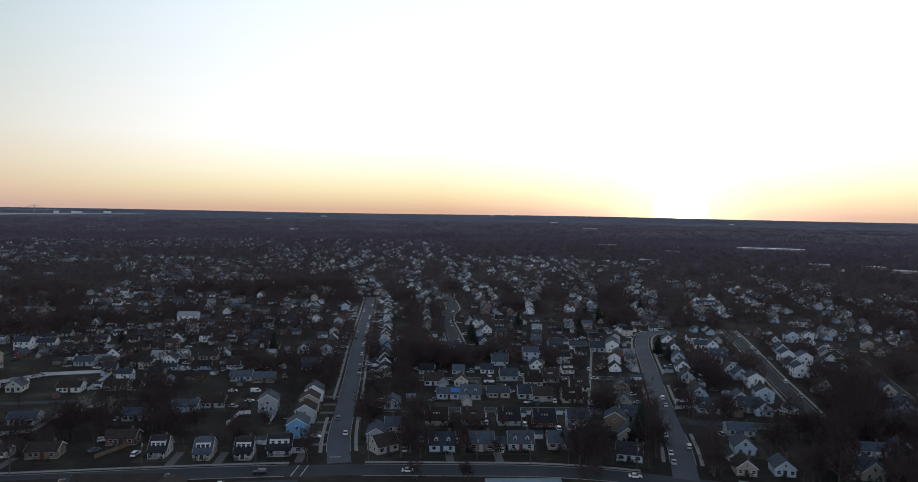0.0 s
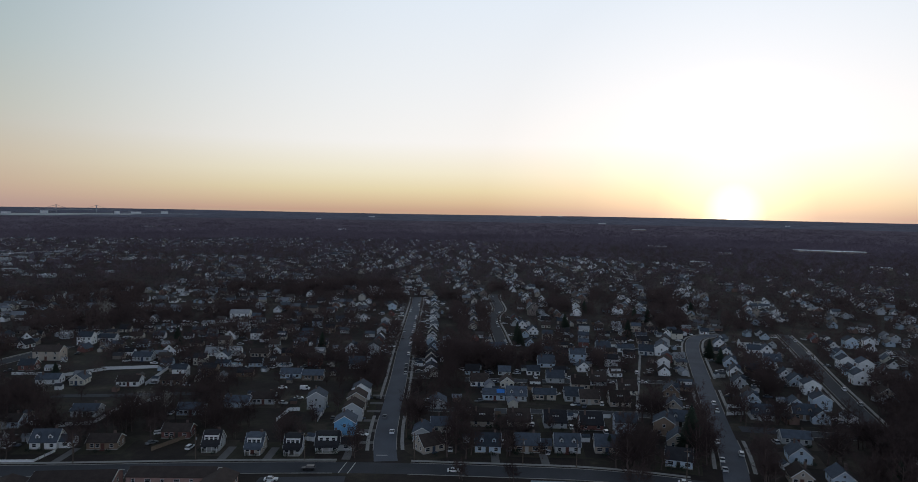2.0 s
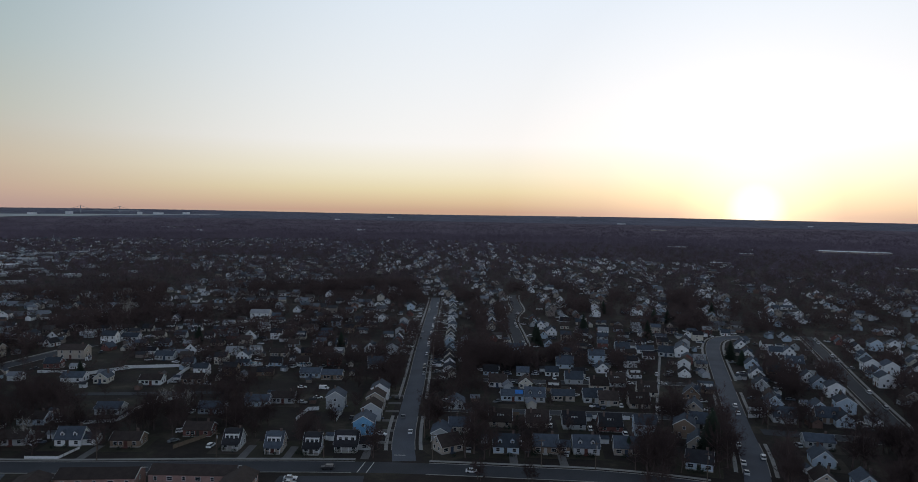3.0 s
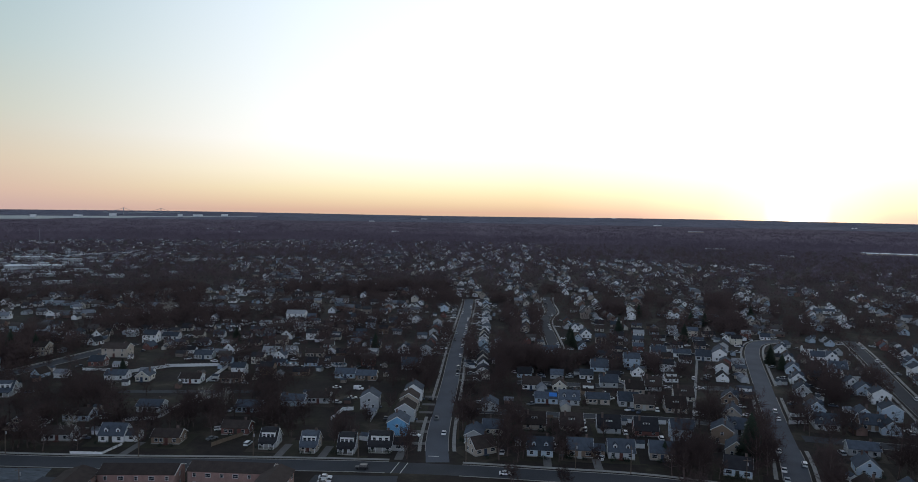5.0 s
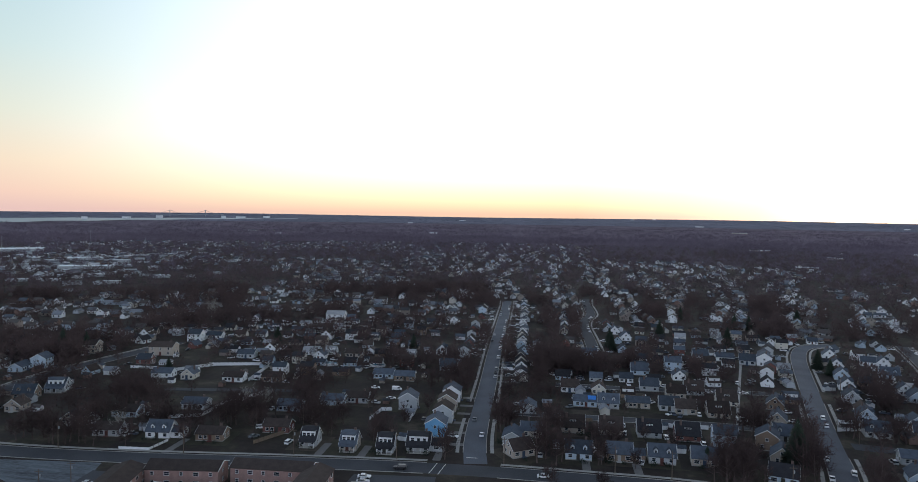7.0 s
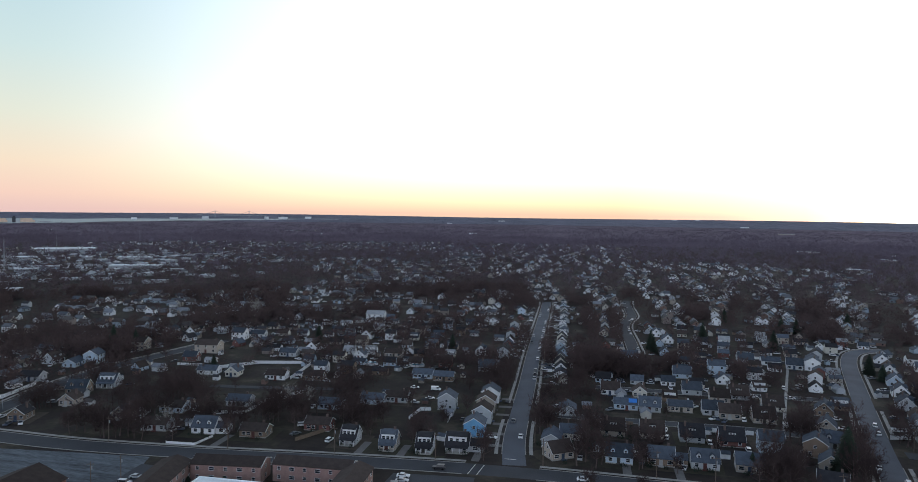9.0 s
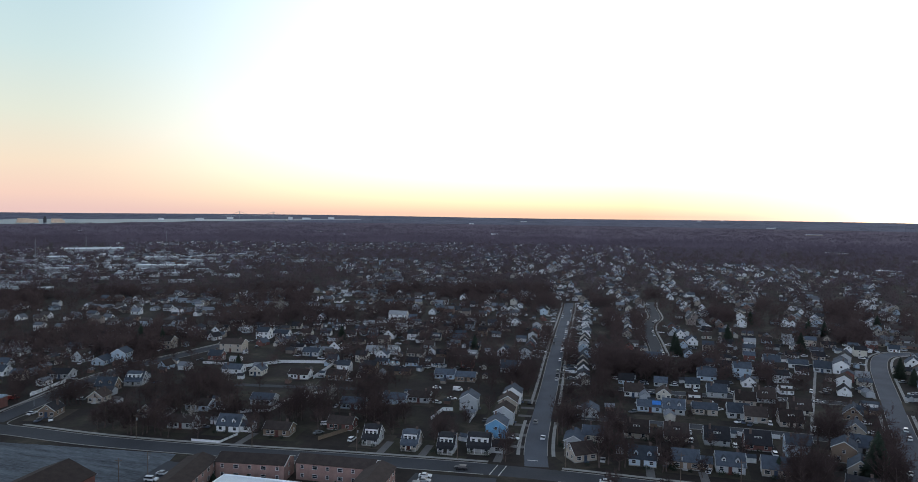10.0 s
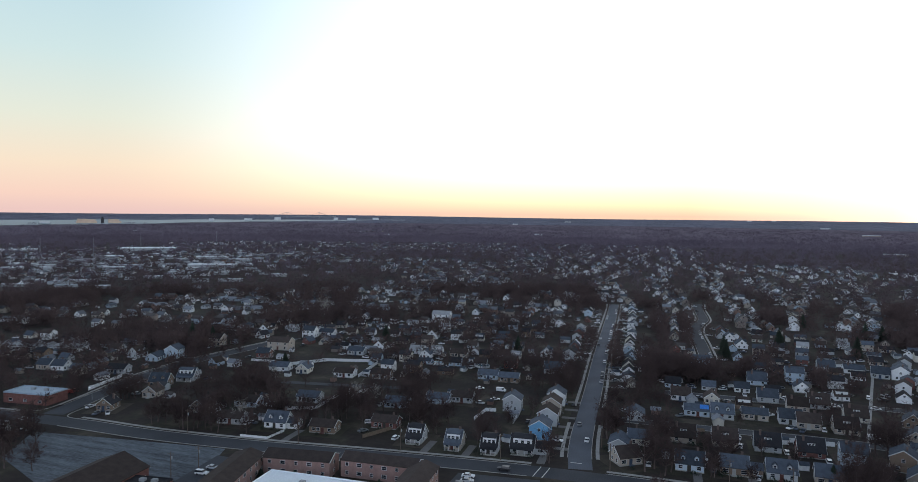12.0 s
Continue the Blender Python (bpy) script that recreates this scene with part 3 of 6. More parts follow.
def house(kind, x, y, turn, wall, roof, lite=False, group="", wing=(), scale=1.0):
    m = pose(x, y, 0, 0, 0, turn) @ Matrix.Scale(scale, 4)
    if (kind, lite) in PROTO:
        top = copy_thing(PROTO[kind, lite], m)
    else:
        top = PROTO[kind, lite] = build_house(kind, lite)
        top.matrix_basis = m
    for o in top.children_recursive:
        base = o.name.split(".")[0]
        mat = WALLS["white"] if base == "dormer" and kind in ("shed", "narrow", "center") else WALLS[wall] if base in ("wall", "dormer") else ROOFS[roof] if base.endswith("roof") else None
        if mat:
            o.material_slots[0].link, o.material_slots[0].material = "OBJECT", mat
    for side in wing:  # a low wing at one end
        w, d, eave, ridge = SIZES[kind]
        b = Build()
        b.prism([(-2.8, 0), (2.8, 0), (2.8, 2.5), (0, 4.1), (-2.8, 2.5)], -2.3, 2.3)
        ext = part("wing", b.mesh("wing", WALLS[wall]), top, pose(side * (w / 2 + 2.28), 0.5, 0))
        b = Build()
        for s in (-1, 1):
            b.prism([(s * 3.1, 2.35), (0, 4.12), (0, 4.3), (s * 3.1, 2.5)], -2.4, 2.55)
        part("wing_roof", b.mesh("wing_roof", ROOFS[roof]), ext)
        add_window(ext, 0, -2.8, 1.5, 1.6, 1.15, 0, False)
    label = f"{WALL_WORDS.get(wall, wall + '-sided')} {FORMS[kind]}, {ROOF_WORDS[roof]}"
    tagged(top, label, "house", group)
    TAKEN.append((x, y, (8.0 if kind in ("ranch", "apart") else 6.5) * scale))
    return top


# left block along front road
house("ranch", -189.3, 233.9, 10, "grey", "brown")
house("ranch", -198.8, 256.8, 8, "blue", "brown")
house("ranch", -146.9, 238.7, 8, "brown", "brown")
house("ranch", -177.0, 274.4, 8, "grey", "slate")
house("narrow", -107.1, 242.3, 6, "grey", "black")
house("narrow", -90.6, 241.4, 6, "tan", "slate")
house("narrow", -76.4, 242.5, 6, "grey", "black")
house("colonial", -62.5, 265.1, 96, "sky", "slate")
house("colonial", -63.7, 283.9, 96, "grey", "brown")
house("colonial", -65.6, 300.3, 96, "tan", "brown")
house("colonial", -66.8, 315.8, 96, "white", "slate")
house("colonial", -83.6, 298.5, 98, "grey", "slate")
house("ranch", -126.3, 253.7, 6, "brick", "brown")
house("ranch", -109.8, 302.3, 6, "grey", "brown")
house("ranch", -134.4, 282.0, 6, "blue", "slate")
house("ranch", -119.2, 295.4, 186, "blue", "slate")
house("bungalow", -253.5, 228.1, 20, "brown", "black")
house("cape", -263.0, 269.2, 18, "brown", "slate")
house("shed", -258.5, 283.8, 14, "grey", "slate")
house("bungalow", -213.2, 242.4, 10, "tan", "black")
house("bungalow", -251.2, 252.2, 15, "tan", "brown")
house("bungalow", -349.0, 273.0, 100, "tan", "slate")
house("bungalow", -339.2, 274.2, 100, "white", "slate")
house("ranch", -304.9, 281.5, 14, "grey", "black")
house("colonial", -306.1, 324.2, 105, "blue", "slate")
house("ranch", -310.8, 314.1, 105, "blue", "slate")
house("colonial", -307.8, 365.0, 8, "tan", "brown")
house("apart", -262.3, 371.7, 8, "tan", "brown")
house("ranch", -226.9, 321.6, 190, "white", "slate")
house("bungalow", -257.0, 347.2, 100, "brick", "slate")
house("bungalow", -211.8, 322.3, 10, "cream", "slate")
house("ranch", -186.1, 323.2, 8, "white", "brown")
house("ranch", -166.6, 328.7, 8, "brown", "brown")
house("colonial", -268.1, 415.4, 8, "white", "slate")
house("ranch", -260.8, 427.2, 8, "white", "slate")
house("bungalow", -164.1, 384.5, 8, "white", "slate")
house("apart", -211.1, 527.6, 6, "white", "grey")
house("bungalow", -349.3, 321.4, 100, "white", "brown")
house("cape", -327.7, 316.7, 100, "grey", "brown")
house("cape", -308.0, 418.2, 98, "white", "brown")
house("ranch", -329.9, 422.6, 98, "grey", "slate")
house("cape", -95.2, 419.1, 96, "white", "slate")
house("cape", -82.1, 377.1, 186, "grey", "slate")
house("ranch", -112.0, 350.2, 6, "blue", "slate")
house("ranch", -99.8, 348.4, 6, "brown", "slate")
house("cape", -201.7, 395.8, 100, "white", "brown")
house("ranch", -208.9, 377.4, 6, "grey", "slate")
house("ranch", -146.5, 396.7, 8, "tan", "brown")
house("cape", -185.8, 447.8, 100, "white", "brown")
house("ranch", -243.5, 347, 8, "white", "grey", scale=0.6)
# right of the main road
house("plain", -27.0, 250.0, 38, "tan", "brown")
house("ranch", -31.1, 265.3, 92, "grey", "slate")
house("cape", -4.9, 252.3, 2, "blue", "slate")
house("cape", 25.0, 255.5, 2, "grey", "slate")
house("plain", 40.2, 256.7, -2, "tan", "slate")
house("plain", 64.4, 245.3, -14, "blue", "black")
house("plain", 69.0, 266.0, -104, "tan", "slate")
house("center", -8.2, 283.5, 183, "tan", "brown")
house("center", 7.3, 284.6, 183, "tan", "brown")
house("center", 22.6, 284.8, 183, "grey", "black")
house("center", 37.5, 284.0, 183, "brick", "black")
house("colonial", 51.1, 279.2, 180, "blue", "slate")
house("colonial", 67.2, 280.7, -104, "brown", "slate")
house("cape", 77.1, 292.3, -14, "grey", "slate")
house("ranch", -3.8, 323.0, 2, "blue", "slate")
house("cape", 6.9, 322.9, 2, "grey", "slate")
house("ranch", 20.5, 326.9, 2, "tan", "slate")
house("plain", 34.7, 325.9, 2, "grey", "slate")
house("plain", 41.4, 322.4, 2, "tan", "brown")
house("center", 55.3, 320.4, 2, "tan", "brown")
house("center", 62.7, 341.6, 180, "cream", "brown")
house("plain", 79.0, 314.0, 76, "tan", "slate")
house("cape", 84.6, 340.8, 76, "brown", "slate")
house("bungalow", 2.5, 347.4, 2, "cream", "brown")
house("plain", -11.8, 347.4, 2, "white", "brown")
house("plain", 28.1, 360.1, 182, "grey", "slate")
house("plain", 40.1, 349.0, 182, "tan", "brown")
house("center", 49.9, 358.2, 182, "grey", "brown")
house("cape", 25.4, 395.2, 182, "blue", "slate")
house("colonial", 45.1, 410.8, 182, "blue", "slate")
house("bungalow", 46.0, 387.8, 182, "white", "slate")
house("plain", 65.7, 447.4, 182, "grey", "slate")
house("ranch", 80.1, 446.9, 182, "white", "slate")
house("colonial", 101.8, 439.1, -100, "white", "slate")
house("plain", 92.3, 439.6, -10, "grey", "slate")
house("ranch", -3.8, 439.4, 4, "blue", "slate")
house("cape", 21.7, 501.5, 94, "white", "slate")
house("cape", 14.4, 526.0, 94, "white", "slate")
house("ranch", -29.2, 306.9, 96, "grey", "slate")
house("bungalow", -24.6, 272.9, 94, "cream", "slate")
# right of the curving road
house("cape", 148.5, 472.3, 78, "white", "slate")
house("cape", 142.6, 440.7, 78, "white", "slate")
house("cape", 136.7, 413.0, 78, "blue", "slate")
house("cape", 131.2, 388.6, 78, "white", "slate")
house("cape", 125.0, 363.0, 78, "grey", "slate")
house("cape", 119.7, 330.1, 78, "blue", "slate")
house("cape", 115.8, 307.0, -8, "grey", "slate")
house("cape", 135.1, 309.8, -8, "brown", "slate")
house("plain", 140.1, 304.5, 80, "blue", "slate")
house("colonial", 149.7, 325.4, 80, "blue", "slate")
house("bungalow", 137.6, 324.4, -8, "blue", "slate")
house("colonial", 157.6, 353.9, 80, "white", "slate")
house("cape", 157.4, 371.3, 80, "blue", "slate")
house("plain", 156.8, 384.5, 80, "white", "slate")
house("cape", 164.2, 421.5, -8, "blue", "slate")
house("cape", 172.8, 454.3, 80, "white", "slate")
house("bungalow", 165.0, 454.9, 80, "white", "slate")
house("cape", 223.8, 474.4, -98, "white", "slate")
house("cape", 215.5, 446.3, -98, "blue", "slate")
house("colonial", 205.5, 417.6, -98, "white", "slate")
house("cape", 200.0, 399.0, -98, "blue", "slate")
house("colonial", 194.3, 378.7, -98, "white", "slate")
house("colonial", 241.0, 484.0, -98, "blue", "slate")
house("colonial", 212.7, 410.2, -98, "white", "slate")
house("cape", 219.3, 341.9, 78, "tan", "slate")
house("cape", 209.6, 312.6, -98, "blue", "slate")
house("cape", 194.5, 292.3, -8, "blue", "slate")
house("plain", 170.0, 253.0, 78, "blue", "slate")
house("ranch", 157.8, 253.8, -8, "white", "slate")
house("cape", 144.9, 231.9, 78, "tan", "slate")
house("plain", 110.2, 254.9, 80, "blue", "slate")
house("bungalow", 101.8, 233.9, -8, "tan", "brown")
house("bungalow", 115.2, 233.8, -8, "blue", "slate")
house("ranch", 117.3, 275.4, -8, "grey", "slate")
house("bungalow", 192.6, 351.0, -8, "tan", "brown")
# with a side wing
house("cape", -167.9, 236.5, 8, "white", "slate", wing=(1,))
house("shed", -64.6, 246.5, 6, "grey", "black", wing=(1,))
house("plain", 9.9, 254.5, 2, "brown", "slate", wing=(1,))


def road_gap(x, y):
    """Metres from the nearest road's edge."""
    return min(float(np.hypot(line[:, 0] - x, line[:, 1] - y).min()) - half for line, half in ROADS)


def clear(x, y, room):
    return road_gap(x, y) > 4.5 and all((x - a) ** 2 + (y - b) ** 2 > (room + r) ** 2 for a, b, r in TAKEN) and \
        not any(x0 - 6 < x < x1 + 6 and y0 - 6 < y < y1 + 6 for x0, x1, y0, y1 in LOTS)


def in_sight(x, y, lo=-57.0, hi=36.0):
    return lo < math.degrees(math.atan2(x, y)) < hi


rng = random.Random(7)
WALL_PICK = ["white"] * 6 + ["blue"] * 3 + ["grey"] * 6 + ["cream"] * 2 + ["tan"] * 5 + ["brown"] * 3 + ["brick"] * 3
ROOF_PICK = ["slate"] * 4 + ["brown"] * 4 + ["black"] * 4 + ["grey"]


def row(line, side, gap, first, last, step, kinds, group, chance=0.94, walls=None):
    """Houses along one side of a street, facing it."""
    points = smooth_line(line, 2.0)
    run, due = 0.0, first
    for p, q in zip(points, points[1:]):
        run += math.dist(p, q)
        if run < due or run > last:
            continue
        due = run + step * rng.uniform(0.88, 1.16)
        gap_here = gap + rng.uniform(-1.6, 1.6)
        t = Vector((q[0] - p[0], q[1] - p[1])).normalized()
        x, y = p[0] + t.y * side * gap_here, p[1] - t.x * side * gap_here
        if rng.random() < chance and clear(x, y, 4.5):
            turn = math.degrees(math.atan2(-t.y * side, -t.x * side)) + rng.uniform(-3, 3)
            house(rng.choice(kinds), x, y, turn, rng.choice(walls or WALL_PICK), rng.choice(["slate", "slate", "slate", "grey", "black", "brown"]) if walls else rng.choice(ROOF_PICK[:11]), True, group, scale=rng.uniform(0.84, 0.94))


# the rows that face the streets
row(MAIN, 1, 18.5, 141, 480, 13.2, ["cape", "plain", "plain", "shed", "ranch"], "houses along the straight street", 1.0, ["white", "white", "blue", "grey", "cream"])
row(MAIN, -1, 19.0, 185, 420, 14.5, ["cape", "plain", "colonial"], "houses along the straight street")
row(CURVE, 1, 19.0, 60, 300, 14.5, ["cape", "plain"], "houses along the curving street")
row(CURVE, -1, 19.0, 60, 300, 15.5, ["cape", "plain", "colonial"], "houses along the curving street")
row(SECOND, 1, 17.0, 165, 235, 15, ["cape", "colonial", "plain"], "houses along the residential street")
row(SECOND, -1, 17.0, 165, 235, 15, ["cape", "plain"], "houses along the residential street")
row(THIRD, 1, 17.0, 60, 220, 16.0, ["cape", "plain", "colonial"], "houses along the third street", 0.5)
row(THIRD, -1, 17.0, 90, 220, 16.0, ["cape", "plain"], "houses along the third street", 0.6)
row(CUL, 1, 17.0, 5, 120, 15.0, ["cape", "plain"], "houses along the short street", 0.8)
row(CUL, -1, 17.0, 5, 120, 15.0, ["cape", "plain"], "houses along the short street", 0.5)
row(WEST, 1, 20.0, 90, 270, 19.0, ["ranch", "cape", "plain"], "houses along the side street", 0.3)
row(WEST, -1, 20.0, 60, 270, 19.0, ["ranch", "cape", "plain"], "houses along the side street", 0.35)
row(MIDDLE, -1, 15.0, 5, 130, 14.5, ["cape", "shed", "plain"], "houses along the back street")
row(MIDDLE, 1, 15.0, 5, 130, 14.5, ["cape", "shed", "plain"], "houses along the back street")


NAMED = len(TAKEN)  # the houses so far stand in open view
# open lawns and lots that keep free of further houses and of most trees
CLEARINGS = [(-228, 248, 26, 20), (116, 262, 22, 36), (-174, 274, 17, 26), (-150, 282, 9, 10), (-27, 246, 14, 14), (-205, 296, 22, 14), (-203, 342, 27, 22), (-180, 307, 36, 9), (-105, 318, 22, 14), (-243, 222, 24, 12), (-262, 352, 24, 40), (-167, 228, 12, 12), (70, 330, 14, 30), (0, 292, 60, 12), (-2, 440, 14, 14), (-290, 345, 60, 50), (-225, 300, 50, 40), (-160, 290, 60, 40)]


def block(x0, x1, y0, y1, turn, step, depth, chance, kinds, group, away=False):
    """Back-to-back lots in a turned grid; away: the ridges run from the camera."""
    c, s = math.cos(radians(turn)), math.sin(radians(turn))
    for i in range(int((y1 - y0) / (step if away else depth))):
        for k in range(int((x1 - x0) / (depth if away else step))):
            u = x0 + (k + 0.5) * (depth if away else step) + rng.uniform(-2, 2)
            v = y0 + (i + 0.5) * (step if away else depth) + rng.uniform(-2, 2)
            x, y = u * c - v * s, u * s + v * c
            if not in_sight(x, y) or math.hypot(x, y) > 560 or any(abs(x - cx) < rx and abs(y - cy) < ry for cx, cy, rx, ry in CLEARINGS) or rng.random() > chance or not clear(x, y, 4.6):
                continue
            face = (90 if k % 2 else -90) if away else (0 if i % 2 else 180)
            house(rng.choice(kinds), x, y, turn + face + rng.uniform(-3, 3), rng.choice(WALL_PICK), rng.choice(ROOF_PICK), True, group, scale=rng.uniform(0.78, 0.92))


block(-560, -45, 300, 600, 8, 16, 26, 0.85, ["ranch", "cape", "plain", "shed", "colonial"], "houses among the trees")
block(-10, 150, 395, 650, -4, 13.5, 25, 0.92, ["cape", "plain", "ranch", "colonial"], "houses in the middle blocks")
block(240, 520, 300, 620, -12, 13.5, 25, 0.88, ["cape", "plain", "colonial"], "houses in the eastern blocks", True)
block(250, 420, 180, 300, -12, 18, 30, 0.15, ["ranch", "cape", "plain"], "houses in the eastern blocks", True)


# ---- lawns and shrubs ----
def lawn(x, y, turn, w, d, z):
    b = Build()
    b.box(-w / 2, w / 2, -d / 2, d / 2, -0.05, z)
    ob = structure("lawn", b.mesh("lawn", LAWN), "patchy winter lawn round a house", "lawn")
    ob.matrix_basis = pose(x, y, 0, 0, 0, turn)


LAWNS = []  # overlapping lawns lie at different heights
for k, o in enumerate([o for o in scene.objects if o.name.split(".")[0] == "house" and o.parent is None]):
    x, y = o.matrix_basis.translation[:2]
    if math.hypot(x, y) < 345 and road_gap(x, y) > 8:
        taken = {level for px, py, level in LAWNS if math.hypot(px - x, py - y) < 28}
        level = next(n for n in range(60) if n not in taken)
        LAWNS.append((x, y, level))
        lawn(x, y, math.degrees(o.matrix_basis.to_euler().z), 15 + (k * 7 % 4), 17 + (k * 5 % 5), 0.006 + 0.005 * level)


# ---- flats, halls and sheds ----
def flats(x, y, w, d, turn, wall, floors=2, h=5.8, label="long two-storey brick block of flats with a shallow dark roof", gable=1.7):
    top = thing("apartment_block", pose(x, y, 0, 0, 0, turn), label, "apartment block")
    b = Build()
    b.prism([(-d / 2, 0), (d / 2, 0), (d / 2, h), (0, h + gable), (-d / 2, h)], -w / 2, w / 2)
    part("wall", b.mesh("wall", wall), top)
    b = Build()
    for s in (-1, 1):
        b.prism([(s * (d / 2 + 0.5), h - 0.12), (0, h + gable + 0.03), (0, h + gable + 0.25), (s * (d / 2 + 0.5), h + 0.08)], -w / 2 - 0.3, w / 2 + 0.3)
    part("roof", b.mesh("roof", ROOFS["brown"]), top)
    for s in (-1, 1):
        b = Build()
        b.prism([(-d / 2 - 0.5, h - 0.3), (0, h + gable - 0.15), (0, h + gable + 0.1), (-d / 2 - 0.5, h - 0.05)], -0.06, 0.06)
        b.prism([(d / 2 + 0.5, h - 0.3), (0, h + gable - 0.15), (0, h + gable + 0.1), (d / 2 + 0.5, h - 0.05)], -0.06, 0.06)
        part("bargeboard", b.mesh("bargeboard", TRIM), top, pose(s * (w / 2 + 0.36), 0, 0))
    n = max(2, int(w / 4.2))
    for f in range(floors):
        for k in range(n):
            u = -w / 2 + (k + 0.5) * w / n
            for s in (-1, 1):
                add_window(top, u, s * d / 2, 1.6 + 2.9 * f, 1.7 if k % 2 else 1.0, 1.15, 90 + 90 * s, False)
        for s in (-1, 1):
            add_window(top, s * w / 2, 0, 1.6 + 2.9 * f, 1.0, 1.15, 90 * s, False)
    TAKEN.append((x, y, w * 0.6))


PINK_BRICK = material("pinkish_brick", (0.31, 0.20, 0.18), 0.9, 0.25, 0.6, 8.0, 0.5)
flats(-131, 197.5, 24, 9, 10, PINK_BRICK)
flats(-144.5, 177, 32, 10, 104, PINK_BRICK)
flats(-103, 204, 27, 8, 5, PINK_BRICK)
flats(-86, 192, 26, 9, 96, PINK_BRICK)
flats(-182, 156, 30, 20, 95, BRICK, 1, 4.6, "brick hall with a steep dark shingle roof", 4.0)


def flat_roofed(x, y, w, d, h, turn, wall, roof, label, name="commercial_building", doors=3):
    z = float(ground_z(x, y))
    top = thing(name, pose(x, y, z, 0, 0, turn), label, "building")
    b = Build()
    b.box(-w / 2, w / 2, -d / 2, d / 2, -3 if z else -0.05, h)
    part("wall", b.mesh("wall", wall), top)
    b = Build()
    b.box(-w / 2 - 0.15, w / 2 + 0.15, -d / 2 - 0.15, d / 2 + 0.15, h, h + 0.25)
    part("roof", b.mesh("roof", roof), top)
    b = Build()
    t = 0.25
    for x0, x1, y0, y1 in ((-w / 2, w / 2, -d / 2, -d / 2 + t), (-w / 2, w / 2, d / 2 - t, d / 2), (-w / 2, -w / 2 + t, -d / 2 + t, d / 2 - t), (w / 2 - t, w / 2, -d / 2 + t, d / 2 - t)):
        b.box(x0, x1, y0, y1, h + 0.25, h + 0.6)
    part("parapet", b.mesh("parapet", roof), top)
    for k in range(2):
        b = Build()
        b.box(-0.9, 0.9, -0.7, 0.7, 0, 0.9)
        b.box(-0.7, 0.7, -0.5, 0.5, 0.9, 1.05)
        part("roof_unit", b.mesh("roof_unit", STEEL), top, pose(w * (0.3 * k - 0.1), d * 0.1, h + 0.25))
    for k in range(doors):
        add_window(top, -w / 2 + (k + 0.5) * w / doors, -d / 2, 1.7, 1.7, 1.15, 0, False)
    TAKEN.append((x, y, max(w, d) * 0.6))


flat_roofed(-114, 177, 38, 17, 4.6, 4, WALLS["white"], WHITE_ROOF, "low commercial building with a bright white flat roof")
flat_roofed(-294.5, 224.5, 24, 12, 4.6, 8, BRICK, material("blue_grey_membrane", (0.30, 0.38, 0.46), 0.5, 0.2, 0.1, 2.0, 0.1), "low red-brick building with a pale blue flat roof")
flat_roofed(22, 205, 24, 12, 5, 2, WALLS["grey"], material("teal_membrane", (0.22, 0.30, 0.36), 0.5, 0.2, 0.1, 2.0, 0.1), "low building with a bluish flat roof")
flat_roofed(-267, 187, 7, 5, 3.4, 12, WALLS["white"], WHITE_ROOF, "small white kiosk beside the parking lot", doors=2)
flat_roofed(-166, 163, 14, 8, 3.5, 10, BRICK, ROOFS["black"], "small flat-roofed brick annexe", doors=2)
for k in range(9):
    house("cottage", -434 + 7.4 * k, 300 + 2.0 * k, 14, "white", "grey", True, "row of white cottages")

# white roofs of the commercial strip and far depots
for x, y, w, d, h, turn in ((-1155, 1150, 110, 45, 6, 40), (-745, 872, 72, 22, 4.5, 24), (-872, 1020, 55, 20, 4.5, 32), (-1340, 985, 70, 30, 4.5, 50), (-960, 690, 40, 22, 4, 50), (-1050, 950, 48, 24, 4, 40)):
    flat_roofed(x, y, w, d, h, turn, WALLS["grey"], WHITE_ROOF, "long low commercial building with a white flat roof")


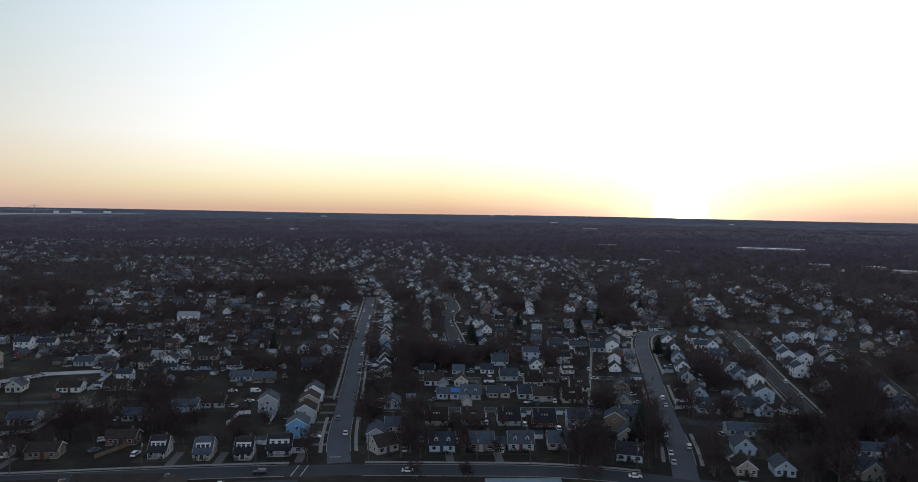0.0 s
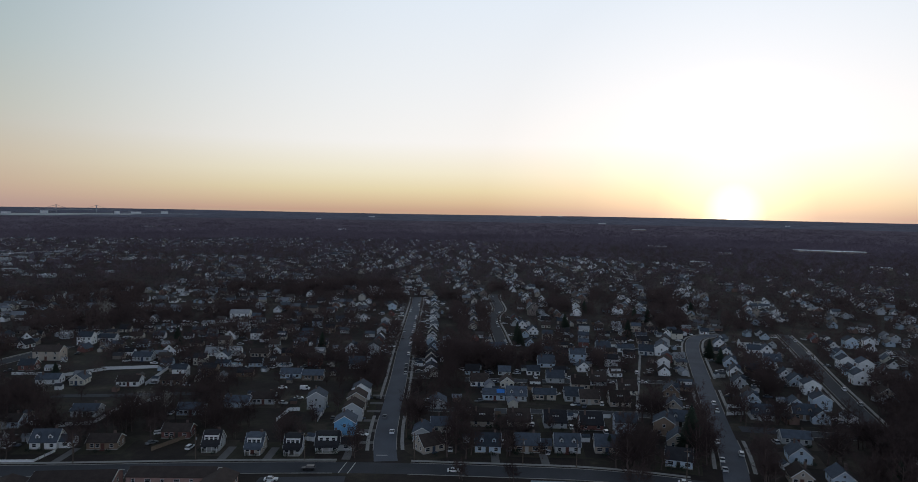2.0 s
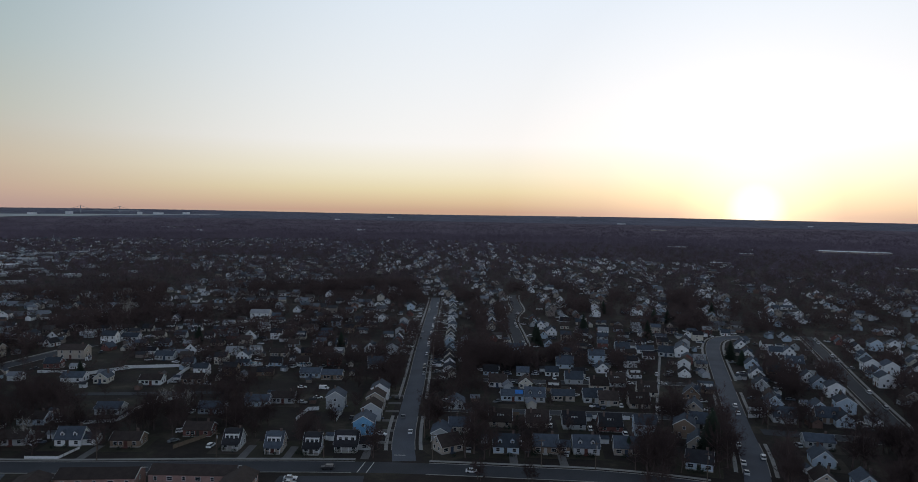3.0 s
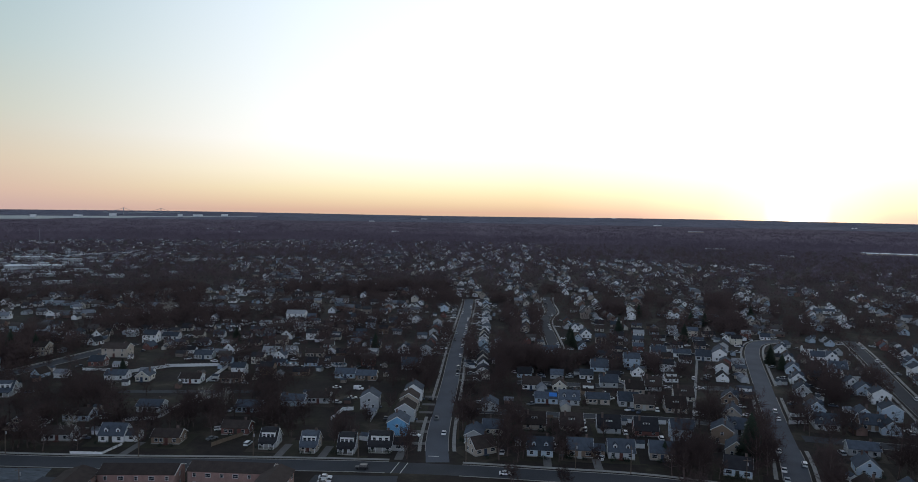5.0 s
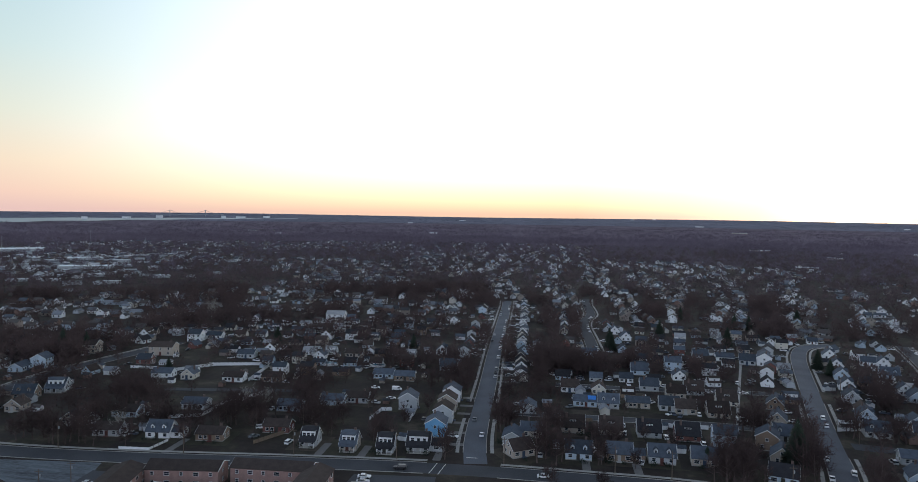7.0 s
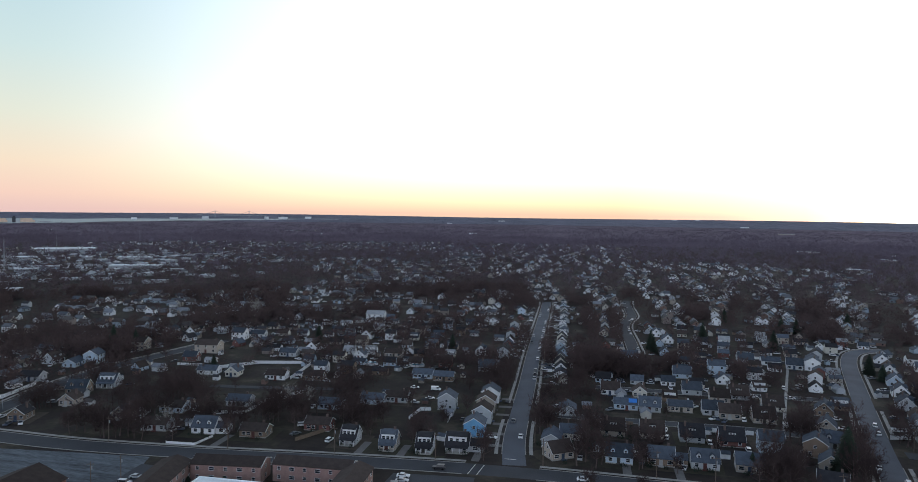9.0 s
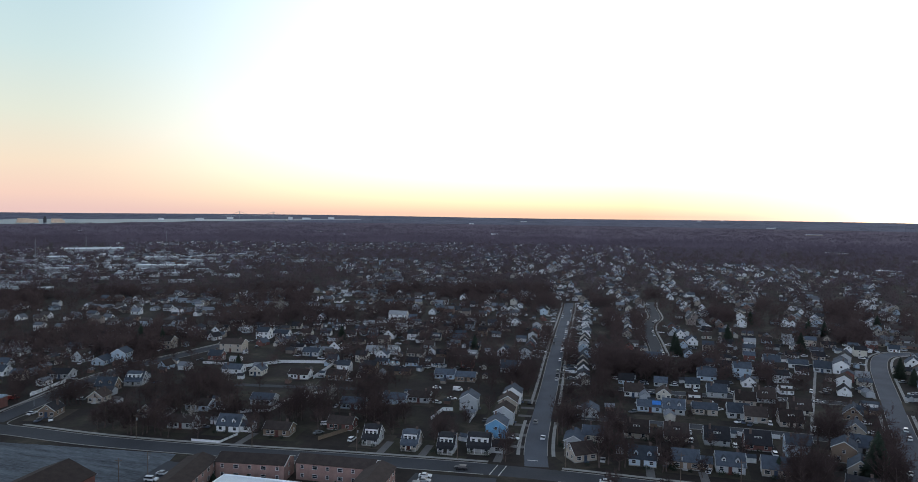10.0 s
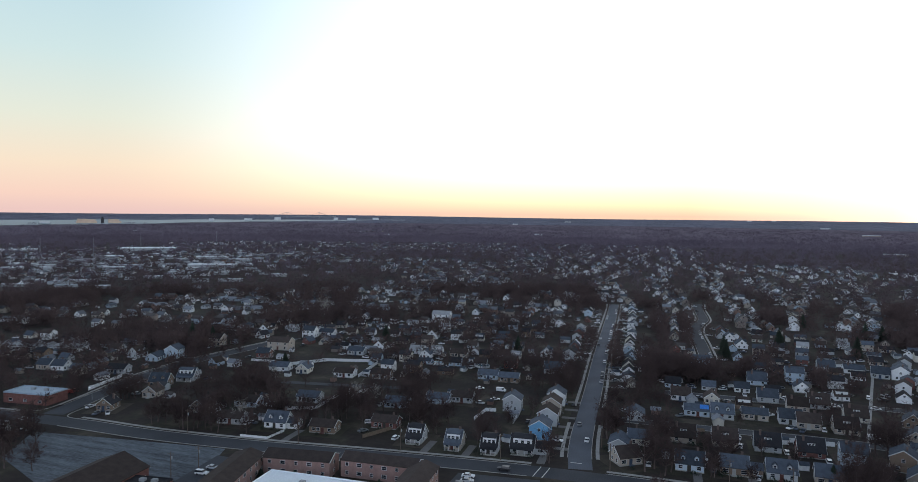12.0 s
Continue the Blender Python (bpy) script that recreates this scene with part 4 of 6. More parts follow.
def shop_roofs():
    """The jumble of small flat roofs round the commercial strip."""
    b = Build()
    b.box(-10, 10, -6, 6, -0.5, 3.6)
    n0 = len(b.f)
    b.box(-10.2, 10.2, -6.2, 6.2, 3.6, 4.1)
    b.box(-3, -1.2, -1, 1, 4.1, 5.0)
    v, t = [], []
    for f in b.f:
        t += [(f[0], f[i], f[i + 1]) for i in range(1, len(f) - 1)]
    v, t = np.array(b.v, float), np.array(t)
    m = np.r_[np.zeros(n0 * 2, int), np.ones(len(t) - n0 * 2, int)]
    g = np.random.default_rng(23)
    spots = []
    while len(spots) < 150:
        az, r = g.normal(-44.5, 6.5), g.normal(1240, 190)
        x, y = r * math.sin(radians(az)), r * math.cos(radians(az))
        if -57 < az < -30 and 820 < r < 1700 and all(math.dist((x, y), p[:2]) > 24 for p in spots) and all(math.dist((x, y), q[:2]) > q[2] + 12 for q in TAKEN):
            spots.append((x, y))
            TAKEN.append((x, y, 12.5))
    a = np.array(spots)
    n = len(a)
    w, t, m = scatter([(v, t, m), (v * (0.6, 1.2, 1.0), t, m), (v * (1.7, 0.9, 1.1), t, m)], g.integers(0, 3, n), a[:, 0], a[:, 1], np.radians(g.choice([40, 44, 130], n)), g.uniform(0.7, 1.1, n), ground_z(a[:, 0], a[:, 1]))
    roof = material("shop_roofs", (0.5, 0.5, 0.5), 0.7, 0.15, 0.1, 1.0, 0, island=True, stops=[(0.72, 0.76, 0.79), (0.5, 0.53, 0.56), (0.3, 0.33, 0.36), (0.62, 0.65, 0.68), (0.14, 0.15, 0.17)])
    many("shop_buildings", w, t, [WALLS["grey"], roof], "jumble of low flat-roofed shops and workshops", "buildings", m)

for x, y, w, d, h, turn in ((808, 1745, 160, 40, 4, -20), (665, 1240, 34, 22, 4, -28), (742, 1198, 40, 20, 4, -30), (745, 1115, 46, 20, 4, -32),
                            (508, 1600, 34, 16, 3.5, -18), (365, 1290, 36, 16, 3.5, -14), (408, 1840, 50, 18, 3.5, -10), (574, 2950, 60, 26, 4, -10)):
    flat_roofed(x, y, w, d, h, turn, WALLS["tan"], WHITE_ROOF, "long low depot with a pale flat roof")
for x, y, w, turn in ((-973, 3461, 46, 16), (-787, 3940, 60, 10), (-1084, 2167, 34, 26), (-608, 2492, 50, 14), (221, 4500, 40, 0), (363, 4560, 36, 0), (511, 3614, 70, -8), (1434, 3545, 40, -20)):
    flat_roofed(x, y, w * 0.6, 16, 3.5, turn, WALLS["white"], WHITE_ROOF, "distant pale depot standing above the woods", "depot", 1)

# ---- far houses, too many and too small to tell apart one by one ----
FAR_WALL = material("far_siding", (0.6, 0.6, 0.6), 0.75, 0.1, 0.3, 2.0, 0, island=True,
                    stops=[(0.84, 0.85, 0.86), (0.78, 0.79, 0.81), (0.40, 0.48, 0.56), (0.72, 0.74, 0.77), (0.50, 0.47, 0.42), (0.80, 0.81, 0.83), (0.26, 0.22, 0.20), (0.42, 0.44, 0.47), (0.20, 0.13, 0.11), (0.34, 0.30, 0.26)])
FAR_ROOF = material("far_shingle", (0.14, 0.15, 0.17), 0.8, 0.2, 0.3, 2.0, 0, island=True,
                    stops=[(0.08, 0.095, 0.115), (0.07, 0.058, 0.052), (0.13, 0.14, 0.155), (0.045, 0.045, 0.05), (0.09, 0.08, 0.075), (0.2, 0.215, 0.24)])


def prototype_far_house(w, d, eave, ridge):
    """Walls, two roof slopes and window openings, as triangles with material numbers."""
    verts, tris, mats = [], [], []

    def add(points, m):
        n = len(verts)
        verts.extend(points)
        for i in range(1, len(points) - 1):
            tris.append((n, n + i, n + i + 1))
            mats.append(m)

    hw, hd = w / 2, d / 2
    ring = [(-hd, -0.5), (hd, -0.5), (hd, eave), (0, ridge), (-hd, eave)]
    n = len(verts)  # one joined wall, so that it keeps one colour
    verts.extend([(-hw, y, z) for y, z in ring] + [(hw, y, z) for y, z in ring])
    for off in (0, 5):
        for i in range(1, 4):
            tris.append((n + off, n + off + i, n + off + i + 1))
            mats.append(0)
    for i, k in ((1, 2), (4, 0)):
        tris.extend([(n + i, n + k, n + 5 + k), (n + i, n + 5 + k, n + 5 + i)])
        mats.extend([0, 0])
    o = 0.4
    n = len(verts)
    drop = (ridge - eave) / hd * o
    section = [(-hd - o, eave - drop + 0.1), (0, ridge + 0.2), (hd + o, eave - drop + 0.1)]
    verts.extend([(-hw - o, y, z) for y, z in section] + [(hw + o, y, z) for y, z in section])
    for i in (0, 1):
        tris.extend([(n + i, n + i + 1, n + 4 + i), (n + i, n + 4 + i, n + 3 + i)])
        mats.extend([1, 1])
    for s in (-1, 1):
        for x in (-0.28, 0.28):
            add([(x * w - 0.6, s * (hd + 0.05), 0.9), (x * w + 0.6, s * (hd + 0.05), 0.9), (x * w + 0.6, s * (hd + 0.05), 2.3), (x * w - 0.6, s * (hd + 0.05), 2.3)], 2)
        add([(s * (hw + 0.05), -0.5, eave - 0.2), (s * (hw + 0.05), 0.5, eave - 0.2), (s * (hw + 0.05), 0.5, eave + 1.1), (s * (hw + 0.05), -0.5, eave + 1.1)], 2)
    return np.array(verts, float), np.array(tris), np.array(mats)


def scatter(protos, picks, xs, ys, turns, scales, zs):
    """The prototypes set down many times over, as one pair of arrays."""
    vs, ts, ms, n = [], [], [], 0
    for k, proto in enumerate(protos):
        take = np.where(picks == k)[0]
        if not len(take):
            continue
        v, t = proto[0], proto[1]
        c, s = np.cos(turns[take]), np.sin(turns[take])
        sc = scales[take][:, None]
        x = (v[None, :, 0] * c[:, None] - v[None, :, 1] * s[:, None]) * sc + xs[take][:, None]
        y = (v[None, :, 0] * s[:, None] + v[None, :, 1] * c[:, None]) * sc + ys[take][:, None]
        z = v[None, :, 2] * sc + zs[take][:, None]
        vs.append(np.stack([x, y, z], -1).reshape(-1, 3))
        ts.append((t[None] + (n + np.arange(len(take)) * len(v))[:, None, None]).reshape(-1, 3))
        ms.append(np.tile(proto[2], len(take)) if len(proto) > 2 else np.zeros(len(take) * len(t), int))
        n += len(take) * len(v)
    return np.concatenate(vs), np.concatenate(ts), np.concatenate(ms)


gen = np.random.default_rng(11)


# woods (above 0) and built-up stretches (below 0), by bearing and distance
TRACTS = [(-57, -33, 775, 960, 0.9), (-34, -27, 790, 1110, 0.8), (-16, -9, 760, 930, 0.9), (-36, -16, 1300, 1580, 0.5), (-52, -43, 1700, 2600, 0.9),
          (-57, 36, 1950, 2700, 0.8), (-1, 36, 1300, 2700, 0.7), (17, 36, 830, 1400, 0.5), (-26, -16, 850, 1280, -0.5), (-16, -8, 1000, 1450, -0.6),
          (-8, 2, 850, 1450, -0.6), (-50, -28, 1220, 1500, -0.3), (-40, -27, 960, 1250, 0.5), (-40, -28, 560, 780, 0.4), (-34, -16, 1600, 1950, -0.5), (2, 12, 940, 1300, -0.3), (3, 16, 545, 830, -0.6)]


def wooded(x, y):
    """How far a place is woods (above 0) rather than built over."""
    r = math.hypot(x, y)
    v = noise.noise((x * 0.0042, y * 0.0042, 3.1)) * 0.8 + noise.noise((x * 0.011, y * 0.011, 7.7)) * 0.5
    for cx, cy, rad in ((-250, 740, 90), (120, 930, 80), (-640, 470, 110), (560, 820, 120), (-480, 840, 100)):
        v += 0.9 * max(0.0, 1 - math.hypot(x - cx, y - cy) / rad)
    for cx, cy, rad in ((140, 690, 170), (-20, 780, 130), (380, 700, 170), (-420, 560, 120), (-150, 620, 90)):
        v -= 0.7 * max(0.0, 1 - math.hypot(x - cx, y - cy) / rad)
    az = math.degrees(math.atan2(x, y)) + 2.5 * noise.noise((x * 0.008, y * 0.008, 4.4))
    r2 = r * (1 + 0.06 * noise.noise((x * 0.006, y * 0.006, 8.8)))
    v += sum(q for a0, a1, r0, r1, q in TRACTS if a0 < az < a1 and r0 < r2 < r1)
    return v + (r - 1750) / 900 * (0.55 if r > 1750 else 0.05)


def far_houses():
    places = []
    for turn, lo, hi in ((8, -57, -13), (6, -13, 6), (-12, 6, 36)):
        c, s = math.cos(radians(turn)), math.sin(radians(turn))
        for i in range(-140, 140):
            for k in range(16 if turn == 8 else 30, 195):
                u, v = i * 29.0 + (6 if i % 2 else -6), k * 14.0
                if turn == 8:
                    u, v = i * 16.5, k * 28.0 + (6 if k % 2 else -6)
                u, v = u + gen.normal(0, 3.0), v + gen.normal(0, 3.0)
                bend = min(1.0, max(0.0, (v - 600) / 500))  # the farther streets wind
                u += 70 * bend * noise.noise((u * 0.0035, v * 0.0035, 5.5))
                v += 60 * bend * noise.noise((u * 0.0035, v * 0.0035, 9.5))
                x, y = u * c - v * s, u * s + v * c
                r = math.hypot(x, y)
                if not (545 < r < 2700 and in_sight(x, y, lo, hi)) or wooded(x, y) > 0.22 + gen.uniform(-0.25, 0.25):
                    continue
                if road_gap(x, y) < 7 or any((x - a) ** 2 + (y - b) ** 2 < (5 + q) ** 2 for a, b, q in TAKEN if q > 12) or gen.random() < 0.17 + 0.2 * (r > 1500):
                    continue
                if r < 800 and any((x - a) ** 2 + (y - b) ** 2 < (6 + q) ** 2 for a, b, q in TAKEN):
                    continue
                face = (0 if gen.random() < 0.75 else 90) if turn == 8 else (90 if gen.random() < 0.8 else 0)
                places.append((x, y, radians(turn + face) + gen.uniform(-0.06, 0.06)))
    a = np.array(places)
    protos = [prototype_far_house(9.4, 7.4, 2.9, 6.2), prototype_far_house(8.6, 7.8, 5.2, 7.6), prototype_far_house(11.0, 7.4, 2.8, 4.8), prototype_far_house(8.8, 7.2, 3.1, 6.2)]
    picks = gen.integers(0, 4, len(a))
    v, t, m = scatter(protos, picks, a[:, 0], a[:, 1], a[:, 2], gen.uniform(0.72, 0.9, len(a)), ground_z(a[:, 0], a[:, 1]))
    many("far_houses", v, t, [FAR_WALL, FAR_ROOF, GLASS], "hundreds of pale gabled houses packed among bare trees", "houses", m)
    return a[:, :2]


shop_roofs()
FAR = far_houses()


# ---- trees ----
def bare_tree(seed, h, spread, limbs, forks, twigs, width, sides=5):
    """A leafless tree: trunk with limbs, and a crown of forks and twigs, as two arrays of triangles."""
    r = np.random.default_rng(seed)
    wood, crown = Build(), Build()
    knee = h * r.uniform(0.16, 0.24)
    lean = r.uniform(-0.04, 0.04, 2) * h
    mid = np.array([lean[0], lean[1], knee])
    base = 0.018 * h + 0.05
    wood.tube((0, 0, -0.3), mid, base * 1.15, base * 0.8, sides)
    tip = np.array([lean[0] * 2, lean[1] * 2, h * 0.86])
    wood.tube(mid, tip, base * 0.8, base * 0.15, max(3, sides - 1))
    for k in range(limbs):
        a = k * 2.4 + r.uniform(-0.4, 0.4)
        f = k / limbs
        start = mid + (tip - mid) * (0.02 + 0.7 * f)
        reach = spread * (1 - 0.5 * f) * r.uniform(0.75, 1.1)
        out = np.array([math.cos(a), math.sin(a), 0])
        bend = start + out * reach * 0.5 + np.array([0, 0, h * r.uniform(0.08, 0.16)])
        end = start + out * reach + np.array([0, 0, min(h * r.uniform(0.22, 0.42), h - start[2])])
        rad = base * (0.5 - 0.28 * f)
        wood.tube(start, bend, rad, rad * 0.6, max(3, sides - 1))
        wood.tube(bend, end, rad * 0.6, rad * 0.15, 3)
        for j in range(forks):
            p = bend + (end - bend) * r.uniform(-0.5, 0.95) if j % 3 else start + (bend - start) * r.uniform(0.4, 1)
            d = out * r.uniform(-0.2, 0.9) + r.normal(0, 0.55, 3) + np.array([0, 0, r.uniform(0.3, 1.0)])
            d /= np.linalg.norm(d)
            q = p + d * spread * r.uniform(0.3, 0.6)
            if sides == 3:
                crown.poly([p - (rad * 0.3, 0, 0), p + (rad * 0.3, 0, 0), q])
            else:
                crown.tube(p, q, rad * 0.28, rad * 0.08, 3)
            for _ in range(twigs):
                s = p + (q - p) * r.uniform(0.15, 1.0)
                e = d * 0.5 + r.normal(0, 0.6, 3) + np.array([0, 0, 0.3])
                e = s + e / np.linalg.norm(e) * spread * r.uniform(0.16, 0.38)
                side = np.cross(e - s, r.normal(0, 1, 3))
                side = side / np.linalg.norm(side) * width * r.uniform(0.6, 1.3)
                crown.poly([s - side, s + side, e])
    return wood, crown


def pine(seed, h, spread):
    """A dense evergreen: whorls of drooping sprays round a straight trunk."""
    r = np.random.default_rng(seed)
    wood, crown = Build(), Build()
    wood.tube((0, 0, -0.3), (0, 0, h * 0.9), 0.02 * h + 0.05, 0.03, 6)
    for k in range(26):
        f = k / 25
        z = h * (0.08 + 0.88 * f)
        reach = spread * (1 - f ** 1.6) ** 0.9 + 0.25
        for j in range(9):
            a = j * math.tau / 9 + k * 0.37 + r.uniform(-0.25, 0.25)
            out = np.array([math.cos(a), math.sin(a), 0])
            across = np.array([-out[1], out[0], 0])
            q = reach * r.uniform(0.7, 1.12)
            root, end = np.array([0, 0, z]), out * q + np.array([0, 0, z - 0.28 * q])
            for s in (-1, 1):
                wing = root + out * q * 0.6 + across * s * (0.32 * q + 0.15) + np.array([0, 0, -0.1 * q - r.uniform(0.1, 0.4)])
                crown.poly([root, wing, end])
            crown.poly([end - out * 0.3 * q, end + across * 0.25 - np.array([0, 0, 0.4]), end - across * 0.25 - np.array([0, 0, 0.5])])
    return wood, crown


def tris_of(*builds):
    verts, tris = [], []
    for b in builds:
        n = len(verts)
        verts += [tuple(p) for p in b.v]
        for f in b.f:
            tris += [(n + f[0], n + f[i], n + f[i + 1]) for i in range(1, len(f) - 1)]
    return np.array(verts, float), np.array(tris)


def clump(seed, n, rx, rz, size):
    """A crown far off: a loose heap of small pointed sprays with gaps."""
    r = np.random.default_rng(seed)
    d = r.normal(0, 1, (n, 3))
    d /= np.linalg.norm(d, axis=1)[:, None]
    c = d * (r.uniform(0.35, 1.0, n) ** 0.5)[:, None] * (rx, rx, rz) + (0, 0, rz * 0.95)
    out = d + r.normal(0, 0.5, (n, 3)) + (0, 0, 0.4)
    out /= np.linalg.norm(out, axis=1)[:, None]
    side = np.cross(out, r.normal(0, 1, (n, 3)))
    side *= 0.14 * size / np.linalg.norm(side, axis=1)[:, None]
    v = np.stack([c - side, c + side, c + out * size * r.uniform(0.7, 1.4, n)[:, None]], 1).reshape(-1, 3)
    return v, np.arange(3 * n).reshape(-1, 3)


SHRUB_MESHES = []
for k in range(3):
    b = Build()
    v, t = clump(400 + k, 70, 0.75, 0.6, 0.55)
    b.v, b.f = [tuple(p) for p in v], [tuple(int(i) for i in q) for q in t]
    b.m = [0] * len(b.f)
    SHRUB_MESHES.append(b.mesh("shrub", NEEDLES))


def shrub(x, y, scale):
    ob = new("shrub", SHRUB_MESHES[rng.randrange(3)])
    ob.matrix_basis = pose(x, y, 0, 0, 0, rng.uniform(0, 360)) @ Matrix.Scale(scale, 4)
    tagged(ob, "dark rounded evergreen shrub against a house wall", "shrub", "shrubs by the houses")


for x, y, r in [q for q in TAKEN if q[2] < 9 and math.hypot(q[0], q[1]) < 300]:
    for k in range(rng.randrange(1, 4)):
        px, py = x + rng.uniform(-4.5, 4.5), y - 5.4 - rng.uniform(0, 1.2)
        if road_gap(px, py) > 1.5:
            shrub(px, py, rng.uniform(0.8, 1.5))

TREES = []
TREE_KINDS = []
for k, (h, spread) in enumerate(((10, 4.8), (12, 5.4), (13, 6.0), (9, 4.8), (13, 5.2), (14, 6.4))):
    wood, crown = bare_tree(40 + k, h, spread, 9, 7, 14, 0.06)
    TREE_KINDS.append((wood.mesh("trunk", BARK), crown.mesh("crown", TWIGS), "leafless brown tree with fine spreading twigs"))
for k, (h, spread) in enumerate(((9, 2.8), (15, 4.6), (6, 2.6))):
    wood, crown = pine(70 + k, h, spread)
    TREE_KINDS.append((wood.mesh("trunk", BARK), crown.mesh("crown", NEEDLES), "dark green conical evergreen tree"))
wood, crown = bare_tree(90, 14, 5.0, 9, 6, 9, 0.06)
TREE_KINDS.append((wood.mesh("trunk", PALE_BARK), crown.mesh("crown", PALE_BARK), "leafless tree with pale whitish bark"))


def tree(kind, x, y, scale=1.0):
    wood_mesh, crown_mesh, label = TREE_KINDS[kind]
    top = thing("tree", pose(x, y, 0, 0, 0, rng.uniform(0, 360)) @ Matrix.Scale(scale, 4), label, "tree")
    part("trunk", wood_mesh, top)
    part("crown", crown_mesh, top)
    TREES.append((x, y))


# evergreens and pale trees that stand out
for x, y, kind, scale in ((73, 262, 7, 1.2), (71, 259, 7, 0.95), (44.8, 237, 2, 1.0), (47, 244, 5, 0.95), (51, 273, 2, 0.9), (49, 233, 4, 0.9), (41, 239, 1, 0.85), (-13.6, 223.5, 0, 0.7), (-12.5, 222, 3, 0.6), (3.4, 223.5, 3, 0.7), (4.6, 222.4, 0, 0.55), (45, 223, 1, 0.7), (48, 222, 4, 0.65), (42.5, 222.5, 3, 0.7), (10, 474, 7, 0.9), (-330, 366, 7, 1.0),
                          (-312, 365, 7, 0.9), (-117, 428, 6, 1.2), (150, 330, 6, 1.1), (41, 255, 6, 0.8), (-210, 420, 7, 0.9),
                          (200, 330, 6, 1.2), (128, 222, 7, 0.9), (150, 226, 7, 0.8), (-230, 330, 6, 1.0),
                          (-312, 505, 9, 1.3), (-154, 278, 9, 0.8), (-147, 283, 9, 0.7), (-186, 234, 9, 0.75), (-215, 300, 9, 0.6),
                          (-238, 172, 1, 0.8), (-223, 169, 3, 0.8), (-239, 182, 4, 0.8), (-227, 161, 0, 0.9), (-216, 163, 2, 0.7), (-246, 176, 3, 0.8), (-128, 189, 8, 0.7), (-98, 192, 8, 0.75), (-140, 187, 8, 0.6), (-40.8, 294.8, 2, 0.85), (-39.1, 316.4, 1, 0.9), (-34.5, 282.2, 5, 0.8), (-30, 291.3, 4, 0.9), (-29.2, 331, 5, 0.8), (-276, 281, 1, 0.75), (-279, 293, 5, 0.8), (-278, 305, 2, 0.8), (-279, 317, 4, 0.8), (-276, 330, 1, 0.8), (-272, 343, 2, 0.75), (-255, 187, 2, 0.9), (-244, 181, 5, 0.85), (-240, 170, 1, 0.95), (-250, 175, 2, 0.9), (-248, 165, 5, 0.9), (-262, 186, 1, 0.8), (-268, 178, 4, 0.85), (-256, 172, 2, 0.8), (-252, 190, 3, 0.7),
                          (-16, 265, 7, 0.7), (11, 456, 7, 0.9), (46, 508, 7, 1.05), (91, 498, 7, 0.95), (109, 570, 7, 0.9), (131, 436, 7, 0.85), (133, 420, 6, 1.1), (121, 575, 7, 0.8), (73, 616, 7, 0.8), (57, 330, 6, 0.6), (171, 628, 7, 0.8), (55, 271, 6, 0.9), (-1, 278, 6, 0.7)):
    tree(kind, x, y, scale)

ROAD_POINTS = np.concatenate([np.c_[line, np.full(len(line), half)] for line, half in ROADS])
HOUSES = np.array(TAKEN)


ALL_HOUSES = np.concatenate([HOUSES[:, :2], FAR])
OPEN_ROADS = np.concatenate([np.array(smooth_line(line)) for line in (MAIN, CURVE, SECOND, CUL)])


def screens(x, y, size):
    """How far a tree here would stand between the open side of the houses or streets and the east: 0 to 1."""
    r = math.hypot(x, y)
    ux, uy = x / r, y / r
    reach = (10.5 * size - 3.5) * r / 90

    def behind(points, half, far):
        dx, dy = points[:, 0] - x, points[:, 1] - y
        along, across = dx * ux + dy * uy, np.abs(dx * uy - dy * ux)
        return bool(((along > 0) & (along < far) & (across < half)).any())

    if behind(ALL_HOUSES[:NAMED], 6.0, reach) or behind(OPEN_ROADS, 3.0, reach * 1.2):
        return 0.97 if r < 480 else 0.85
    if behind(ALL_HOUSES, 5.0, reach):
        return 0.6 if x / y > -0.14 else 0.45
    return 0.0


def free_spot(x, y, crown):
    if (np.hypot(ROAD_POINTS[:, 0] - x, ROAD_POINTS[:, 1] - y) - ROAD_POINTS[:, 2]).min() < (4.0 if math.hypot(x, y) < 500 else 2.0):
        return False
    if (np.hypot(HOUSES[:, 0] - x, HOUSES[:, 1] - y) - HOUSES[:, 2]).min() < crown * 0.35 or np.hypot(FAR[:, 0] - x, FAR[:, 1] - y).min() < 6:
        return False
    return not any(x0 < x < x1 and y0 < y < y1 for x0, x1, y0, y1 in LOTS)


THICKETS = [(-21, 480, 11, 140, 0.9), (-95, 385, 25, 45, 0.35), (-74, 345, 12, 30, 0.6), (-22, 278, 11, 14, 0.35), (170, 255, 60, 55, 0.45),
            (250, 300, 75, 80, 0.6), (-150, 400, 60, 60, 0.05), (-330, 300, 60, 80, 0.3), (140, 400, 12, 60, 0.4), (-143, 292, 14, 28, 0.5), (-98, 264, 20, 12, 0.5), (-216, 273, 14, 14, 0.35), (-34, 298, 8, 22, 0.5), (44, 240, 9, 14, 0.8), (140, 262, 45, 40, 0.3), (200, 350, 40, 45, 0.6), (-69, 345, 8, 20, 0.6),
            (-350, 345, 75, 55, 0.35), (-245, 250, 30, 9, 0.55), (-330, 450, 45, 40, 0.35), (-300, 540, 60, 40, 0.3)]


